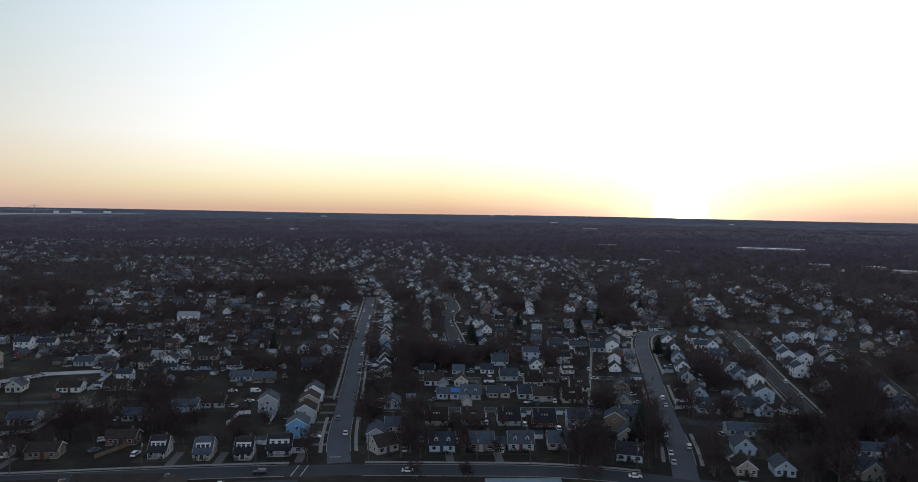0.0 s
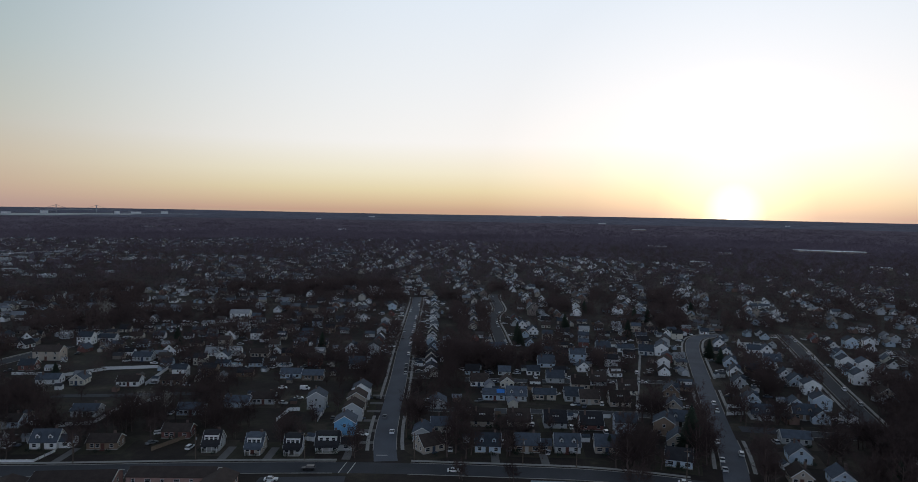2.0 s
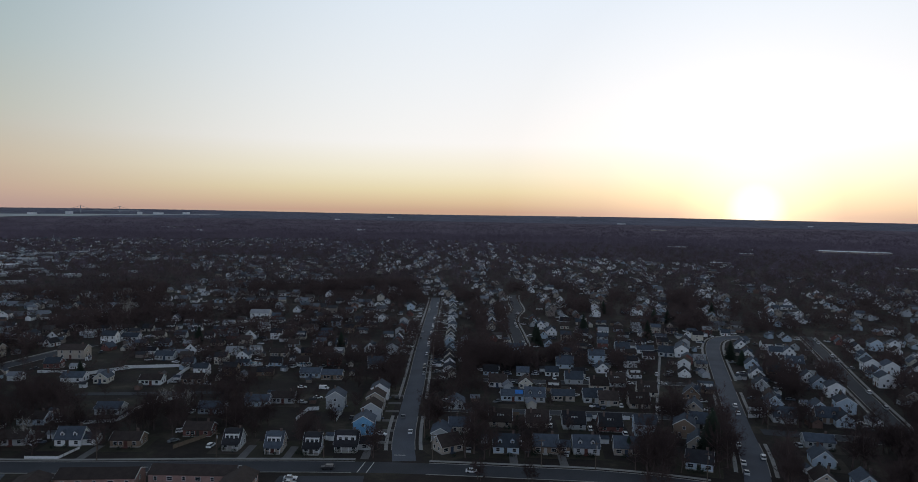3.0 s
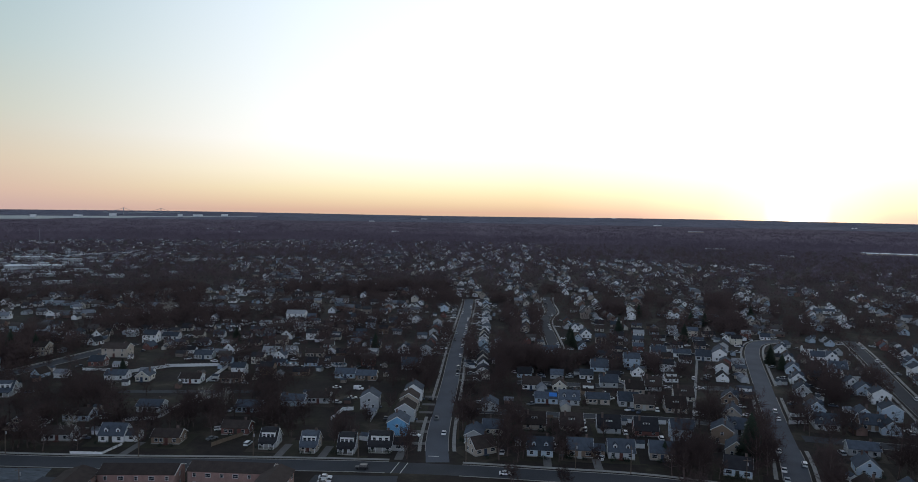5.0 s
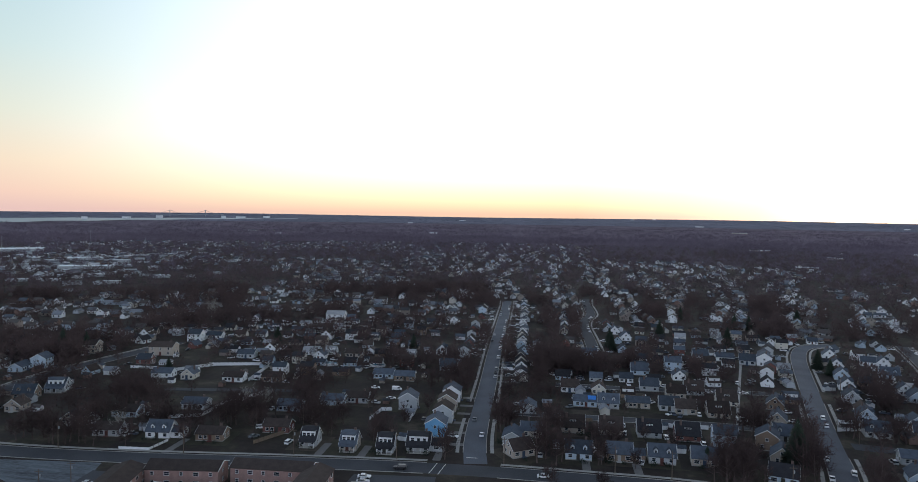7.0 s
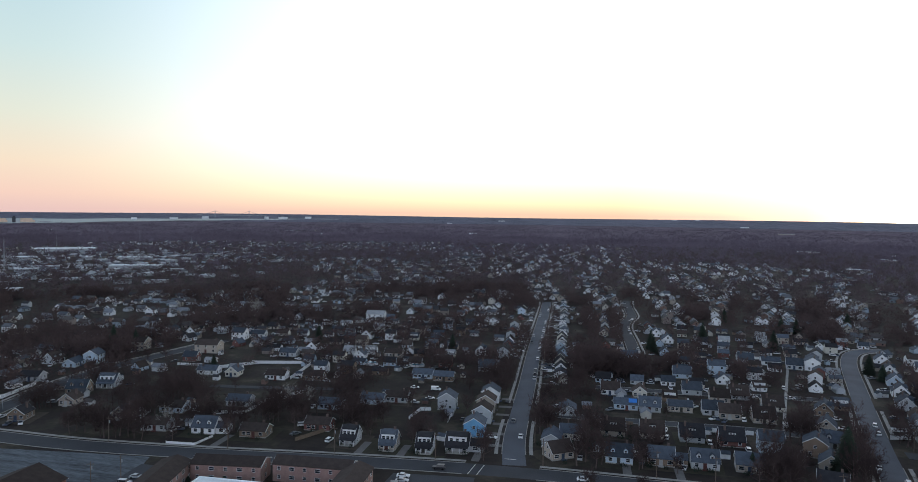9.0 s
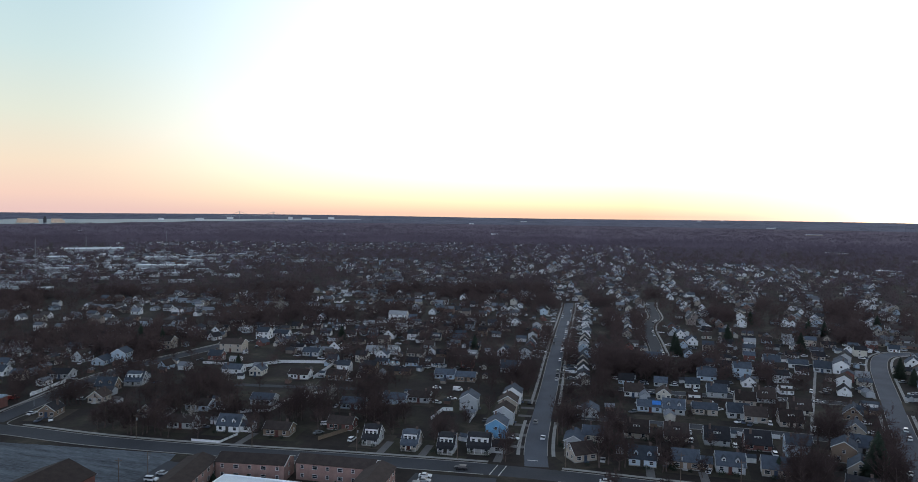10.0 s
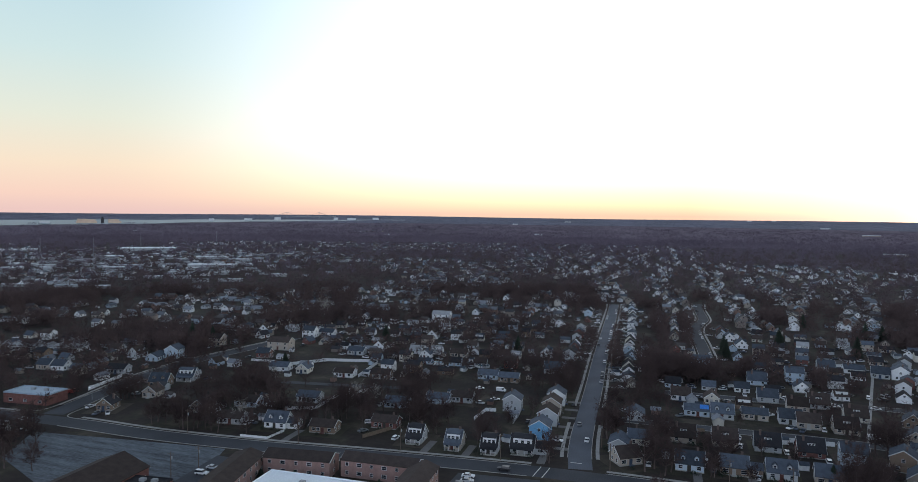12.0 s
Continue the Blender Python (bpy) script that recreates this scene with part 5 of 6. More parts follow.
def plant():
    """Trees over the yards: the nearest ones singly, those behind them together."""
    placed, spots = 0, []
    while len(spots) < 3900:
        a, r = radians(gen.uniform(-57, 36)), math.sqrt(gen.uniform(205 ** 2, 800 ** 2)) if len(spots) > 620 else math.sqrt(gen.uniform(205 ** 2, 420 ** 2))
        x, y = r * math.sin(a), r * math.cos(a)
        if any(abs(x - cx) < rx and abs(y - cy) < ry for cx, cy, rx, ry in CLEARINGS[:15]) and gen.random() < 0.88:
            continue
        thick = sum(q for cx, cy, rx, ry, q in THICKETS if abs(x - cx) < rx and abs(y - cy) < ry) + 0.33 + 1.35 * noise.noise((x * 0.016, y * 0.016, 1.3)) + (0.5 if wooded(x, y) > 0.25 and r > 600 else 0)
        if -255 < x < 100 and y < float(np.interp(x, [p[0] for p in FRONT], [p[1] for p in FRONT])) + 7:
            continue
        thick = max(thick, 0.2 if r > 330 else 0.1)
        size = 0.62 + 0.4 * min(max(thick, 0), 1.1) + gen.uniform(-0.12, 0.12)
        if gen.random() > thick or not free_spot(x, y, 4.5) or gen.random() < screens(x, y, size):
            continue
        spots.append((x, y, size))
    for hx, hy, hr in HOUSES[NAMED:]:  # yard trees that stand before the farther houses
        r = math.hypot(hx, hy)
        for _ in range(2):
            away = hr + gen.uniform(2.0, 6.0)
            x, y = hx - hx / r * away + gen.uniform(-5, 5), hy - hy / r * away + gen.uniform(-2, 2)
            if 330 < r < 800 and hr < 12 and gen.random() < (0.75 if hx < -110 else 0.5) and free_spot(x, y, 2.0):
                spots.append((x, y, gen.uniform(0.55, 0.8)))
    spots.sort(key=lambda p: math.hypot(p[0], p[1]))
    for x, y, size in spots[:300]:
        tree(int(gen.integers(0, 6)), x, y, size)
    for take, protos in ((spots[300:850], [tris_of(*bare_tree(140 + k, h, s, 6, 5, 11, 0.08, 4)) for k, (h, s) in enumerate(((10, 5.0), (12, 5.8), (13, 6.4), (9, 5.0)))]),
                         (spots[850:], [clump(180 + k, 140, 4.3, 4.3 + 0.4 * k, 1.8) for k in range(5)])):
        rest = np.array(take)
        n = len(rest)
        v, t, m = scatter(protos, gen.integers(0, len(protos), n), rest[:, 0], rest[:, 1], gen.uniform(0, 6.28, n), rest[:, 2], np.zeros(n))
        many("bare_trees", v, t, TWIGS, "thick brown bare trees between the houses", "trees")


def far_woods():
    spots = []
    built = {}
    for x, y in FAR:
        built.setdefault((int(x // 20), int(y // 20)), []).append((x, y))
    while len(spots) < 19500:
        a, r = radians(gen.uniform(-57, 36)), gen.uniform(780 ** 1.8, 2300 ** 1.8) ** (1 / 1.8)
        x, y = r * math.sin(a), r * math.cos(a)
        if wooded(x, y) < 0.05 and gen.random() < (0.3 if a > -0.14 and r < 1350 else 0.15):
            continue
        i, k = int(x // 20), int(y // 20)
        if any((x - p) ** 2 + (y - q) ** 2 < 34 for di in (-1, 0, 1) for dk in (-1, 0, 1) for p, q in built.get((i + di, k + dk), ())):
            continue
        if (np.hypot(ROAD_POINTS[:, 0] - x, ROAD_POINTS[:, 1] - y) - ROAD_POINTS[:, 2]).min() < 2:
            continue
        if any((x - p) ** 2 + (y - q) ** 2 < (rad * 0.95) ** 2 for p, q, rad in BIG):
            continue
        spots.append((x, y))
    a = np.array(spots)
    n = len(a)
    a = a[np.argsort(np.hypot(a[:, 0], a[:, 1]))]
    # the farther trees take the haze-tinted HORIZON colour, mixed in at random
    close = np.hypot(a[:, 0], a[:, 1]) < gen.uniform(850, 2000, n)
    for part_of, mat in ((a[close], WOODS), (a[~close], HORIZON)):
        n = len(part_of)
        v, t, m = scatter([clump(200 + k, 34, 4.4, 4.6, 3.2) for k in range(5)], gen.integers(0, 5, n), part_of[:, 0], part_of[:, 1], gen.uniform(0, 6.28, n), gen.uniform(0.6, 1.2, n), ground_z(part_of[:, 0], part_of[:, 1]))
        many("bare_woods", v, t, mat, "brown bare woods between far houses, haze-tinted farther off", "woods")
    angle, r = np.radians(gen.uniform(-58, 37, 19000)), np.sqrt(gen.uniform(2200 ** 2, 4690 ** 2, 19000))
    x, y = r * np.sin(angle), r * np.cos(angle)
    keep = ~river_mask(x, y)
    for p, q, rad in BIG:
        keep &= np.hypot(x - p, y - q) > rad
    x, y = x[keep], y[keep]
    n = len(x)
    v, t, m = scatter([clump(300 + k, 16, 15.0, 3.2, 7.5) for k in range(5)], gen.integers(0, 5, n), x, y, gen.uniform(0, 6.28, n), gen.uniform(0.6, 1.1, n), ground_z(x, y))
    r = np.hypot(v[:, 0], v[:, 1])
    floor_z = ground_z(v[:, 0], v[:, 1])
    v[:, 2] = floor_z + (v[:, 2] - floor_z) * np.clip(1 - (r - 2300) / 1700, 0.2, 1)  # flattened towards the rim, to stand for woods much farther away
    # beyond this the bluer SHORE colour, with more haze painted in
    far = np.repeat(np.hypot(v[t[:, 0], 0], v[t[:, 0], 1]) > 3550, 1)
    many("horizon_woods", v, t, [HORIZON, SHORE], "dark bare woods to the horizon, haze put into their colour", "woods", far.astype(int))


BIG = [(x, y, r) for x, y, r in TAKEN if r > 12]


# ---- river and the far shore ----
def river_edges(az):
    """Near and far bank, in metres, by the bearing in degrees."""
    f = min(max((az + 58) / 34, 0), 1)
    taper = max(0, (f - 0.35) / 0.65) ** 0.8
    return 3040 + 600 * f + 390 * taper + 25 * math.sin(az * 1.3), 3560 + 480 * f + 30 * math.sin(az * 0.9 + 1) * (1 - taper)


def river_mask(x, y):
    az, r = np.degrees(np.arctan2(x, y)), np.hypot(x, y)
    f = np.clip((az + 58) / 34, 0, 1)
    taper = np.clip((f - 0.35) / 0.65, 0, 1) ** 0.8
    island = np.sin(az * 1.9 + 1) + np.sin(r * 0.021 + az * 0.8) + 0.6 * np.sin(az * 5.1) > 1.35
    return (az < -25) & ~island & (r > 3020 + 600 * f + 390 * taper) & (r < 3570 + 480 * f)


def build_river():
    b, last = Build(), None
    for k in range(69):
        az = -59 + k * 0.5
        near, far = river_edges(az)
        a = radians(az)
        ends = [(q * math.sin(a), q * math.cos(a), float(ground_z(q * math.sin(a), q * math.cos(a))) + 1.5) for q in (near, (near + far) / 2, far)]
        if last:
            b.poly([last[0], ends[0], ends[1], last[1]])
            b.poly([last[1], ends[1], ends[2], last[2]])
        last = ends
    structure("river", b.mesh("river", WATER), "broad pale river reflecting the dusk sky", "river")


build_river()


def at_bearing(az, r):
    a = radians(az)
    return r * math.sin(a), r * math.cos(a)


def bridge_tower(az, r, h, name="bridge_tower"):
    """A tower of a suspension bridge with its cables and a stretch of deck."""
    x, y = at_bearing(az, r)
    z = float(ground_z(x, y))
    top = thing("suspension_bridge", pose(x, y, z, 0, 0, -az), "far grey suspension bridge with a tall tower and sloping cables", "bridge")
    b = Build()
    for s in (-1, 1):
        b.prism([(s * 10 - 1.6, -2), (s * 10 + 1.6, -2), (s * 9 + 1.2, h), (s * 9 - 1.2, h)], -2, 2)
    for q in (0.35, 0.65, 0.97):
        b.box(-1.5, 1.5, -10, 10, h * q - 1, h * q + 1)
    part("tower", b.mesh("tower", STEEL), top)
    b = Build()
    b.box(-100, 100, -9, 9, 12, 14.5)
    part("deck", b.mesh("deck", STEEL), top)
    for s in (-1, 1):
        b = Build()
        b.pipe([(98 * f / 12, s * 9, 15 + (h - 15) * (1 - abs(f) / 12) ** 1.8) for f in range(-12, 13)], 0.7)
        part("cable", b.mesh("cable", STEEL), top)


bridge_tower(-32.17, 4080, 38)
bridge_tower(-34.76, 4080, 38)


def plant_hall(az, r, w, d, h, steps, mat, label):
    x, y = at_bearing(az, r)
    top = thing("power_station", pose(x, y, float(ground_z(x, y)), 0, 0, -az), label, "industrial building")
    for k, (u, ww, hh) in enumerate(steps):
        b = Build()
        b.box(u - ww / 2, u + ww / 2, -d / 2 - k, d / 2, -5, hh)
        b.box(u - ww / 2 - 0.6, u + ww / 2 + 0.6, -d / 2 - k - 0.6, d / 2 + 0.6, hh, hh + 1.2)
        part("hall", b.mesh("hall", mat), top)


plant_hall(-49.25, 3330, 80, 34, 30, [(-22, 40, 18), (12, 34, 16), (-6, 78, 9)], SUNSET_CLAD, "large industrial hall by the river, sunset orange in its colour")
plant_hall(-47.55, 3335, 50, 34, 30, [(0, 42, 17), (14, 32, 9)], SUNSET_CLAD, "industrial hall by the river, sunset orange in its colour")
plant_hall(-48.3, 3332, 20, 20, 40, [(0, 12, 20), (0, 7, 26)], material("dark_cladding", (0.07, 0.07, 0.08), 0.7, 0.2, 0.05, 0.5, 0), "dark square boiler tower between halls")
for az, r, w, h in ((-35.5, 3900, 34, 12), (-37.8, 3780, 40, 9), (-29.5, 3960, 50, 10), (-27.5, 4000, 36, 12), (-40.6, 3700, 26, 10), (-52, 3300, 40, 9), (-30.8, 3900, 24, 14)):
    plant_hall(az, r, w, 30, h, [(0, w, h), (w * 0.3, w * 0.4, h * 0.7)], WALLS["white"], "pale waterside depot on the far bank")


def mast(az, r, h):
    x, y = at_bearing(az, r)
    top = thing("radio_mast", pose(x, y, float(ground_z(x, y)), 0, 0, 0), "slim grey lattice radio mast among trees", "mast")
    b = Build()
    for k in range(3):
        c, s = math.cos(k * 2.094), math.sin(k * 2.094)
        b.tube((0.9 * c, 0.9 * s, -1), (0.5 * c, 0.5 * s, h), 0.11, 0.08, 4)
    n = int(h / 2.5)
    for q in range(n):
        for k in range(3):
            a0, a1 = k * 2.094, (k + 1) * 2.094
            b.tube((0.8 * math.cos(a0), 0.8 * math.sin(a0), q * 2.5), (0.8 * math.cos(a1), 0.8 * math.sin(a1), q * 2.5 + 2.5), 0.07, 0.07, 3)
    part("lattice", b.mesh("lattice", STEEL), top)
    b = Build()
    b.tube((0, 0, h), (0, 0, h + 4), 0.12, 0.05, 5)
    part("antenna", b.mesh("antenna", STEEL), top)


for az, r, h in ((-45.7, 1562, 34), (-40.2, 1938, 30), (-48.9, 1056, 48), (-52.3, 1468, 36), (-36.5, 1700, 24)):
    mast(az, r, h)

plant()
far_woods()


# ---- cars ----
def build_car(kind):
    top = thing("car", Matrix(), "car", "car")
    b = Build()
    if kind == "van":
        side = [(-2.4, 0.35), (2.4, 0.35), (2.45, 1.0), (1.7, 1.15), (1.3, 2.0), (-2.4, 2.05)]
        glass = [(1.66, 1.2), (1.36, 1.92), (0.5, 1.92), (0.5, 1.2)]
        wide, roof_box = 0.95, None
    else:
        side = [(-2.25, 0.35), (2.2, 0.35), (2.28, 0.65), (2.1, 0.82), (0.95, 0.95), (-1.6, 0.98), (-2.2, 0.92)] if kind == "sedan" else \
            [(-2.25, 0.4), (2.2, 0.4), (2.25, 0.95), (1.0, 1.08), (-2.25, 1.08)]
        glass = [(0.95, 0.95), (0.25, 1.42), (-1.0, 1.42), (-1.65, 0.97)] if kind == "sedan" else [(1.0, 1.07), (0.45, 1.68), (-2.0, 1.68), (-2.22, 1.07)]
        wide = 0.9
    b.solid([(x, -wide, z) for x, z in side], [(x, wide, z) for x, z in side])
    if kind != "van":
        (x0, z0), (x1, z1) = glass[1], glass[2]
        b.box(x1 - 0.05, x0 + 0.05, -wide * 0.8, wide * 0.8, z0, z0 + 0.05)
    part("body", b.mesh("body", CARS[0]), top)
    b = Build()
    inner = wide * 0.97 if kind != "van" else wide * 1.01
    upper = wide * 0.8 if kind != "van" else wide * 1.01
    b.solid([(x, -(upper if z > glass[0][1] + 0.2 else inner), z) for x, z in glass], [(x, (upper if z > glass[0][1] + 0.2 else inner), z) for x, z in glass])
    part("window_glass", b.mesh("window_glass", GLASS), top)
    b = Build()
    b.tube((0, -0.1, 0), (0, 0.1, 0), 0.33, 0.33, 12)
    wheel = b.mesh("wheel", RUBBER)
    for x in (-1.4, 1.4):
        for y in (-wide + 0.08, wide - 0.08):
            part("wheel", wheel, top, pose(x, y, 0.37))
    return top


CAR_PROTO = {}
CAR_WORDS = ["white", "silver", "black", "dark grey", "dark red"]


def car(x, y, heading, colour, kind="sedan"):
    """heading: degrees from +x."""
    m = pose(x, y, 0.0, 0, 0, heading)
    if kind in CAR_PROTO:
        top = copy_thing(CAR_PROTO[kind], m)
    else:
        top = CAR_PROTO[kind] = build_car(kind)
        top.matrix_basis = m
    for o in top.children:
        if o.name.startswith("body"):
            o.material_slots[0].link, o.material_slots[0].material = "OBJECT", CARS[colour]
    tagged(top, f"{CAR_WORDS[colour]} {'minivan' if kind == 'van' else 'family car' if kind == 'sedan' else 'off-road car'} parked in the suburb", "car", "parked cars")


for x, y, heading, colour, kind in (
        (-44, 267, 96, 0, "sedan"), (101.2, 326.6, 78, 0, "suv"), (99, 314.5, 78, 0, "sedan"), (85.8, 270.8, 76, 0, "sedan"), (81.4, 250.7, 76, 0, "sedan"), (79.5, 241.1, 76, 1, "sedan"),
        (90.6, 257.4, 76, 0, "suv"), (61.9, 227.2, -8, 0, "sedan"), (129.4, 310.6, -8, 0, "suv")):
    car(x, y, heading, colour, kind)
for x, y, heading, colour, kind in (
        (124.4, 280.1, -8, 1, "sedan"), (75.9, 384.4, 80, 0, "suv"), (87.7, 332.1, -6, 0, "sedan"), (86.9, 317.5, -10, 0, "sedan"),
        (64.4, 313.4, 0, 0, "van"), (27, 361, 2, 0, "sedan"), (44.7, 363, 2, 0, "suv"), (12.9, 293.4, 85, 0, "sedan"), (13, 282.8, 85, 0, "suv"), (0.6, 259.5, 80, 0, "suv")):
    car(x, y, heading, colour, kind)
for x, y, heading, colour, kind in (
        (17.8, 250.6, 80, 0, "sedan"), (-50.5, 286.3, 97, 3, "sedan"), (-109.1, 326.4, 20, 0, "sedan"), (-97.7, 326.1, 5, 0, "van"), (-95.6, 309.5, 30, 0, "sedan"), (-134.2, 254, 30, 0, "suv"),
        (-131.7, 243.2, 60, 3, "sedan"), (-55, 262.5, -10, 0, "sedan"), (-160.5, 182.3, 10, 0, "suv"), (-160.6, 187.8, 10, 1, "sedan")):
    car(x, y, heading, colour, kind)
for x, y, heading, colour, kind in (
        (-75, 206.5, 10, 3, "suv"), (-74.5, 210.5, 10, 1, "sedan"), (-62, 208, 100, 0, "suv"), (-75.5, 214.5, 8, 0, "sedan"), (-16, 229, 3, 0, "sedan"), (-66, 225, 188, 2, "suv"),
        (-272, 201.5, 190, 0, "sedan")):
    car(x, y, heading, colour, kind)


def kerb_cars(line, side, gap, first, last, step, chance):
    points = smooth_line(line, 1.0)
    run, due = 0.0, first
    for p, q in zip(points, points[1:]):
        run += math.dist(p, q)
        if run < due or run > last:
            continue
        due = run + step * rng.uniform(0.9, 1.3)
        if rng.random() < chance:
            t = Vector((q[0] - p[0], q[1] - p[1])).normalized()
            car(p[0] + t.y * side * gap, p[1] - t.x * side * gap, math.degrees(math.atan2(t.y, t.x)) + (0 if side > 0 else 180),
                rng.choice([0, 0, 0, 1, 1, 2, 3]), rng.choice(["sedan", "suv"]))


for x, y, r in list(TAKEN):
    if r < 9 and 225 < y and math.hypot(x, y) < 345 and rng.random() < 0.5:
        a = rng.choice([0, 180]) + 6
        cx, cy = x + 8.2 * math.cos(radians(a)), y - 1.5 + 8.2 * math.sin(radians(a))
        if all((cx - p) ** 2 + (cy - q) ** 2 > (z * 0.8 + 1) ** 2 for p, q, z in TAKEN if (p, q) != (x, y)):
            car(cx, cy, 90 + rng.uniform(-6, 8), rng.choice([0, 0, 0, 1, 1, 2, 3]), rng.choice(["sedan", "suv", "suv"]))
kerb_cars(MAIN, 1, 3.2, 130, 430, 8, 0.55)
kerb_cars(MAIN, -1, 3.2, 120, 430, 11, 0.4)
kerb_cars(SECOND, 1, 3.4, 40, 230, 14, 0.5)
kerb_cars(MIDDLE, 1, 2.4, 10, 110, 14, 0.5)
kerb_cars(CUL, 1, 2.9, 5, 160, 12, 0.5)


def small_car():
    """A parked car seen from afar: body, cabin and dark glass band."""
    b = Build()
    b.solid([(-2.2, -0.88, 0.3), (2.2, -0.88, 0.3), (2.2, 0.88, 0.3), (-2.2, 0.88, 0.3)], [(-2.15, -0.86, 0.95), (2.1, -0.86, 0.85), (2.1, 0.86, 0.85), (-2.15, 0.86, 0.95)])
    b.solid([(-1.3, -0.66, 1.42), (0.4, -0.66, 1.42), (0.4, 0.66, 1.42), (-1.3, 0.66, 1.42)], [(-1.2, -0.6, 1.48), (0.3, -0.6, 1.48), (0.3, 0.6, 1.48), (-1.2, 0.6, 1.48)])
    v, t = tris_of(b)
    g = Build()
    g.solid([(-1.8, -0.8, 0.9), (1.0, -0.8, 0.9), (1.0, 0.8, 0.9), (-1.8, 0.8, 0.9)], [(-1.3, -0.66, 1.42), (0.4, -0.66, 1.42), (0.4, 0.66, 1.42), (-1.3, 0.66, 1.42)])
    gv, gt = tris_of(g)
    return np.concatenate([v, gv]), np.concatenate([t, gt + len(v)]), np.r_[np.zeros(len(t), int), np.ones(len(gt), int)]


def far_cars():
    spots = []
    for x, y, r in TAKEN:
        if r < 12 and math.hypot(x, y) > 300:
            for a in gen.uniform(0, 6.28, int(gen.integers(0, 4))):
                spots.append((x + 9.5 * math.cos(a), y + 9.5 * math.sin(a), a))
    for x, y in FAR:
        if math.hypot(x, y) < 1300 and gen.random() < 0.5:
            a = gen.uniform(0, 6.28)
            spots.append((x + 9 * math.cos(a), y + 9 * math.sin(a), a))
    spots = [p for p in spots if all((p[0] - a) ** 2 + (p[1] - b) ** 2 > (r + 1) ** 2 for a, b, r in TAKEN)]
    a = np.array(spots)
    n = len(a)
    v, t, m = scatter([small_car()], np.zeros(n, int), a[:, 0], a[:, 1], a[:, 2], np.ones(n), ground_z(a[:, 0], a[:, 1]))
    paint = material("car_paints", (0.5, 0.5, 0.5), 0.3, 0.05, 1.0, 6.0, 0, island=True, specular=0.6,
                     stops=[(0.75, 0.76, 0.77), (0.72, 0.73, 0.75), (0.42, 0.44, 0.46), (0.03, 0.03, 0.035), (0.14, 0.15, 0.16), (0.06, 0.075, 0.11)])
    many("parked_cars", v, t, [paint, GLASS], "many small parked cars between far houses", "cars", m)


far_cars()


def yard_buildings():
    """Small sheds and garages behind the farther houses, too small to tell apart."""
    spots = []
    for x, y, r in [q for q in TAKEN if q[2] < 12 and math.hypot(q[0], q[1]) > 300] + [(p[0], p[1], 5.5) for p in FAR if math.hypot(*p) < 1000]:
        for a in gen.uniform(0, 6.28, int(gen.integers(0, 3))):
            q = r + gen.uniform(3.5, 8)
            spots.append((x + q * math.cos(a), y + q * math.sin(a), radians(6) + 1.5708 * int(gen.integers(0, 2))))
    spots = [p for p in spots if all((p[0] - a) ** 2 + (p[1] - b) ** 2 > (r + 2) ** 2 for a, b, r in TAKEN) and road_gap(p[0], p[1]) > 4]
    a = np.array(spots)
    n = len(a)
    protos = []
    for size in ((3.6, 2.8, 2.0, 2.9), (3.0, 2.4, 1.9, 2.6), (6.2, 4.4, 2.4, 3.8)):
        v, t, m = prototype_far_house(*size)
        protos.append((v, t[m < 2], m[m < 2]))
    v, t, m = scatter(protos, gen.integers(0, 3, n), a[:, 0], a[:, 1], a[:, 2], gen.uniform(0.9, 1.1, n), ground_z(a[:, 0], a[:, 1]))
    many("yard_sheds", v, t, [FAR_WALL, FAR_ROOF], "small pale sheds and garages in far back yards", "sheds", m)


yard_buildings()


# ---- poles, fences, pools ----
def utility_pole(x, y, turn, h=10.0):
    top = thing("utility_pole", pose(x, y, 0, 0, 0, turn), "weathered wooden utility pole with a crossarm", "utility pole", "utility poles")
    b = Build()
    b.tube((0, 0, -0.2), (0, 0, h), 0.17, 0.11, 8)
    part("shaft", b.mesh("shaft", POLE_WOOD), top)
    b = Build()
    b.box(-1.2, 1.2, -0.06, 0.06, h - 0.9, h - 0.76)
    for x in (-1.05, -0.5, 0.5, 1.05):
        b.tube((x, 0, h - 0.76), (x, 0, h - 0.55), 0.05, 0.04, 6)
    part("crossarm", b.mesh("crossarm", POLE_WOOD), top)
    b = Build()
    b.tube((0.35, 0, h - 2.6), (0.35, 0, h - 1.6), 0.24, 0.24, 10)
    part("transformer", b.mesh("transformer", STEEL), top)


for x, y in ((-148, 221), (-108, 229), (-70, 234), (-31, 238), (8, 238.5), (27, 238), (64, 233), (-196, 214.5)):
    utility_pole(x, y, 5)
for x, y in ((-37.5, 262), (-42, 305), (-47, 350), (-52.5, 400), (-57.5, 450), (-62, 500), (104.5, 293), (123, 372)):
    utility_pole(x, y, 96)
for x, y in ((-168, 176), (-163.5, 184), (-270.5, 252), (172, 372), (186, 415)):
    utility_pole(x, y, 20, 9.0)


PANEL = {}


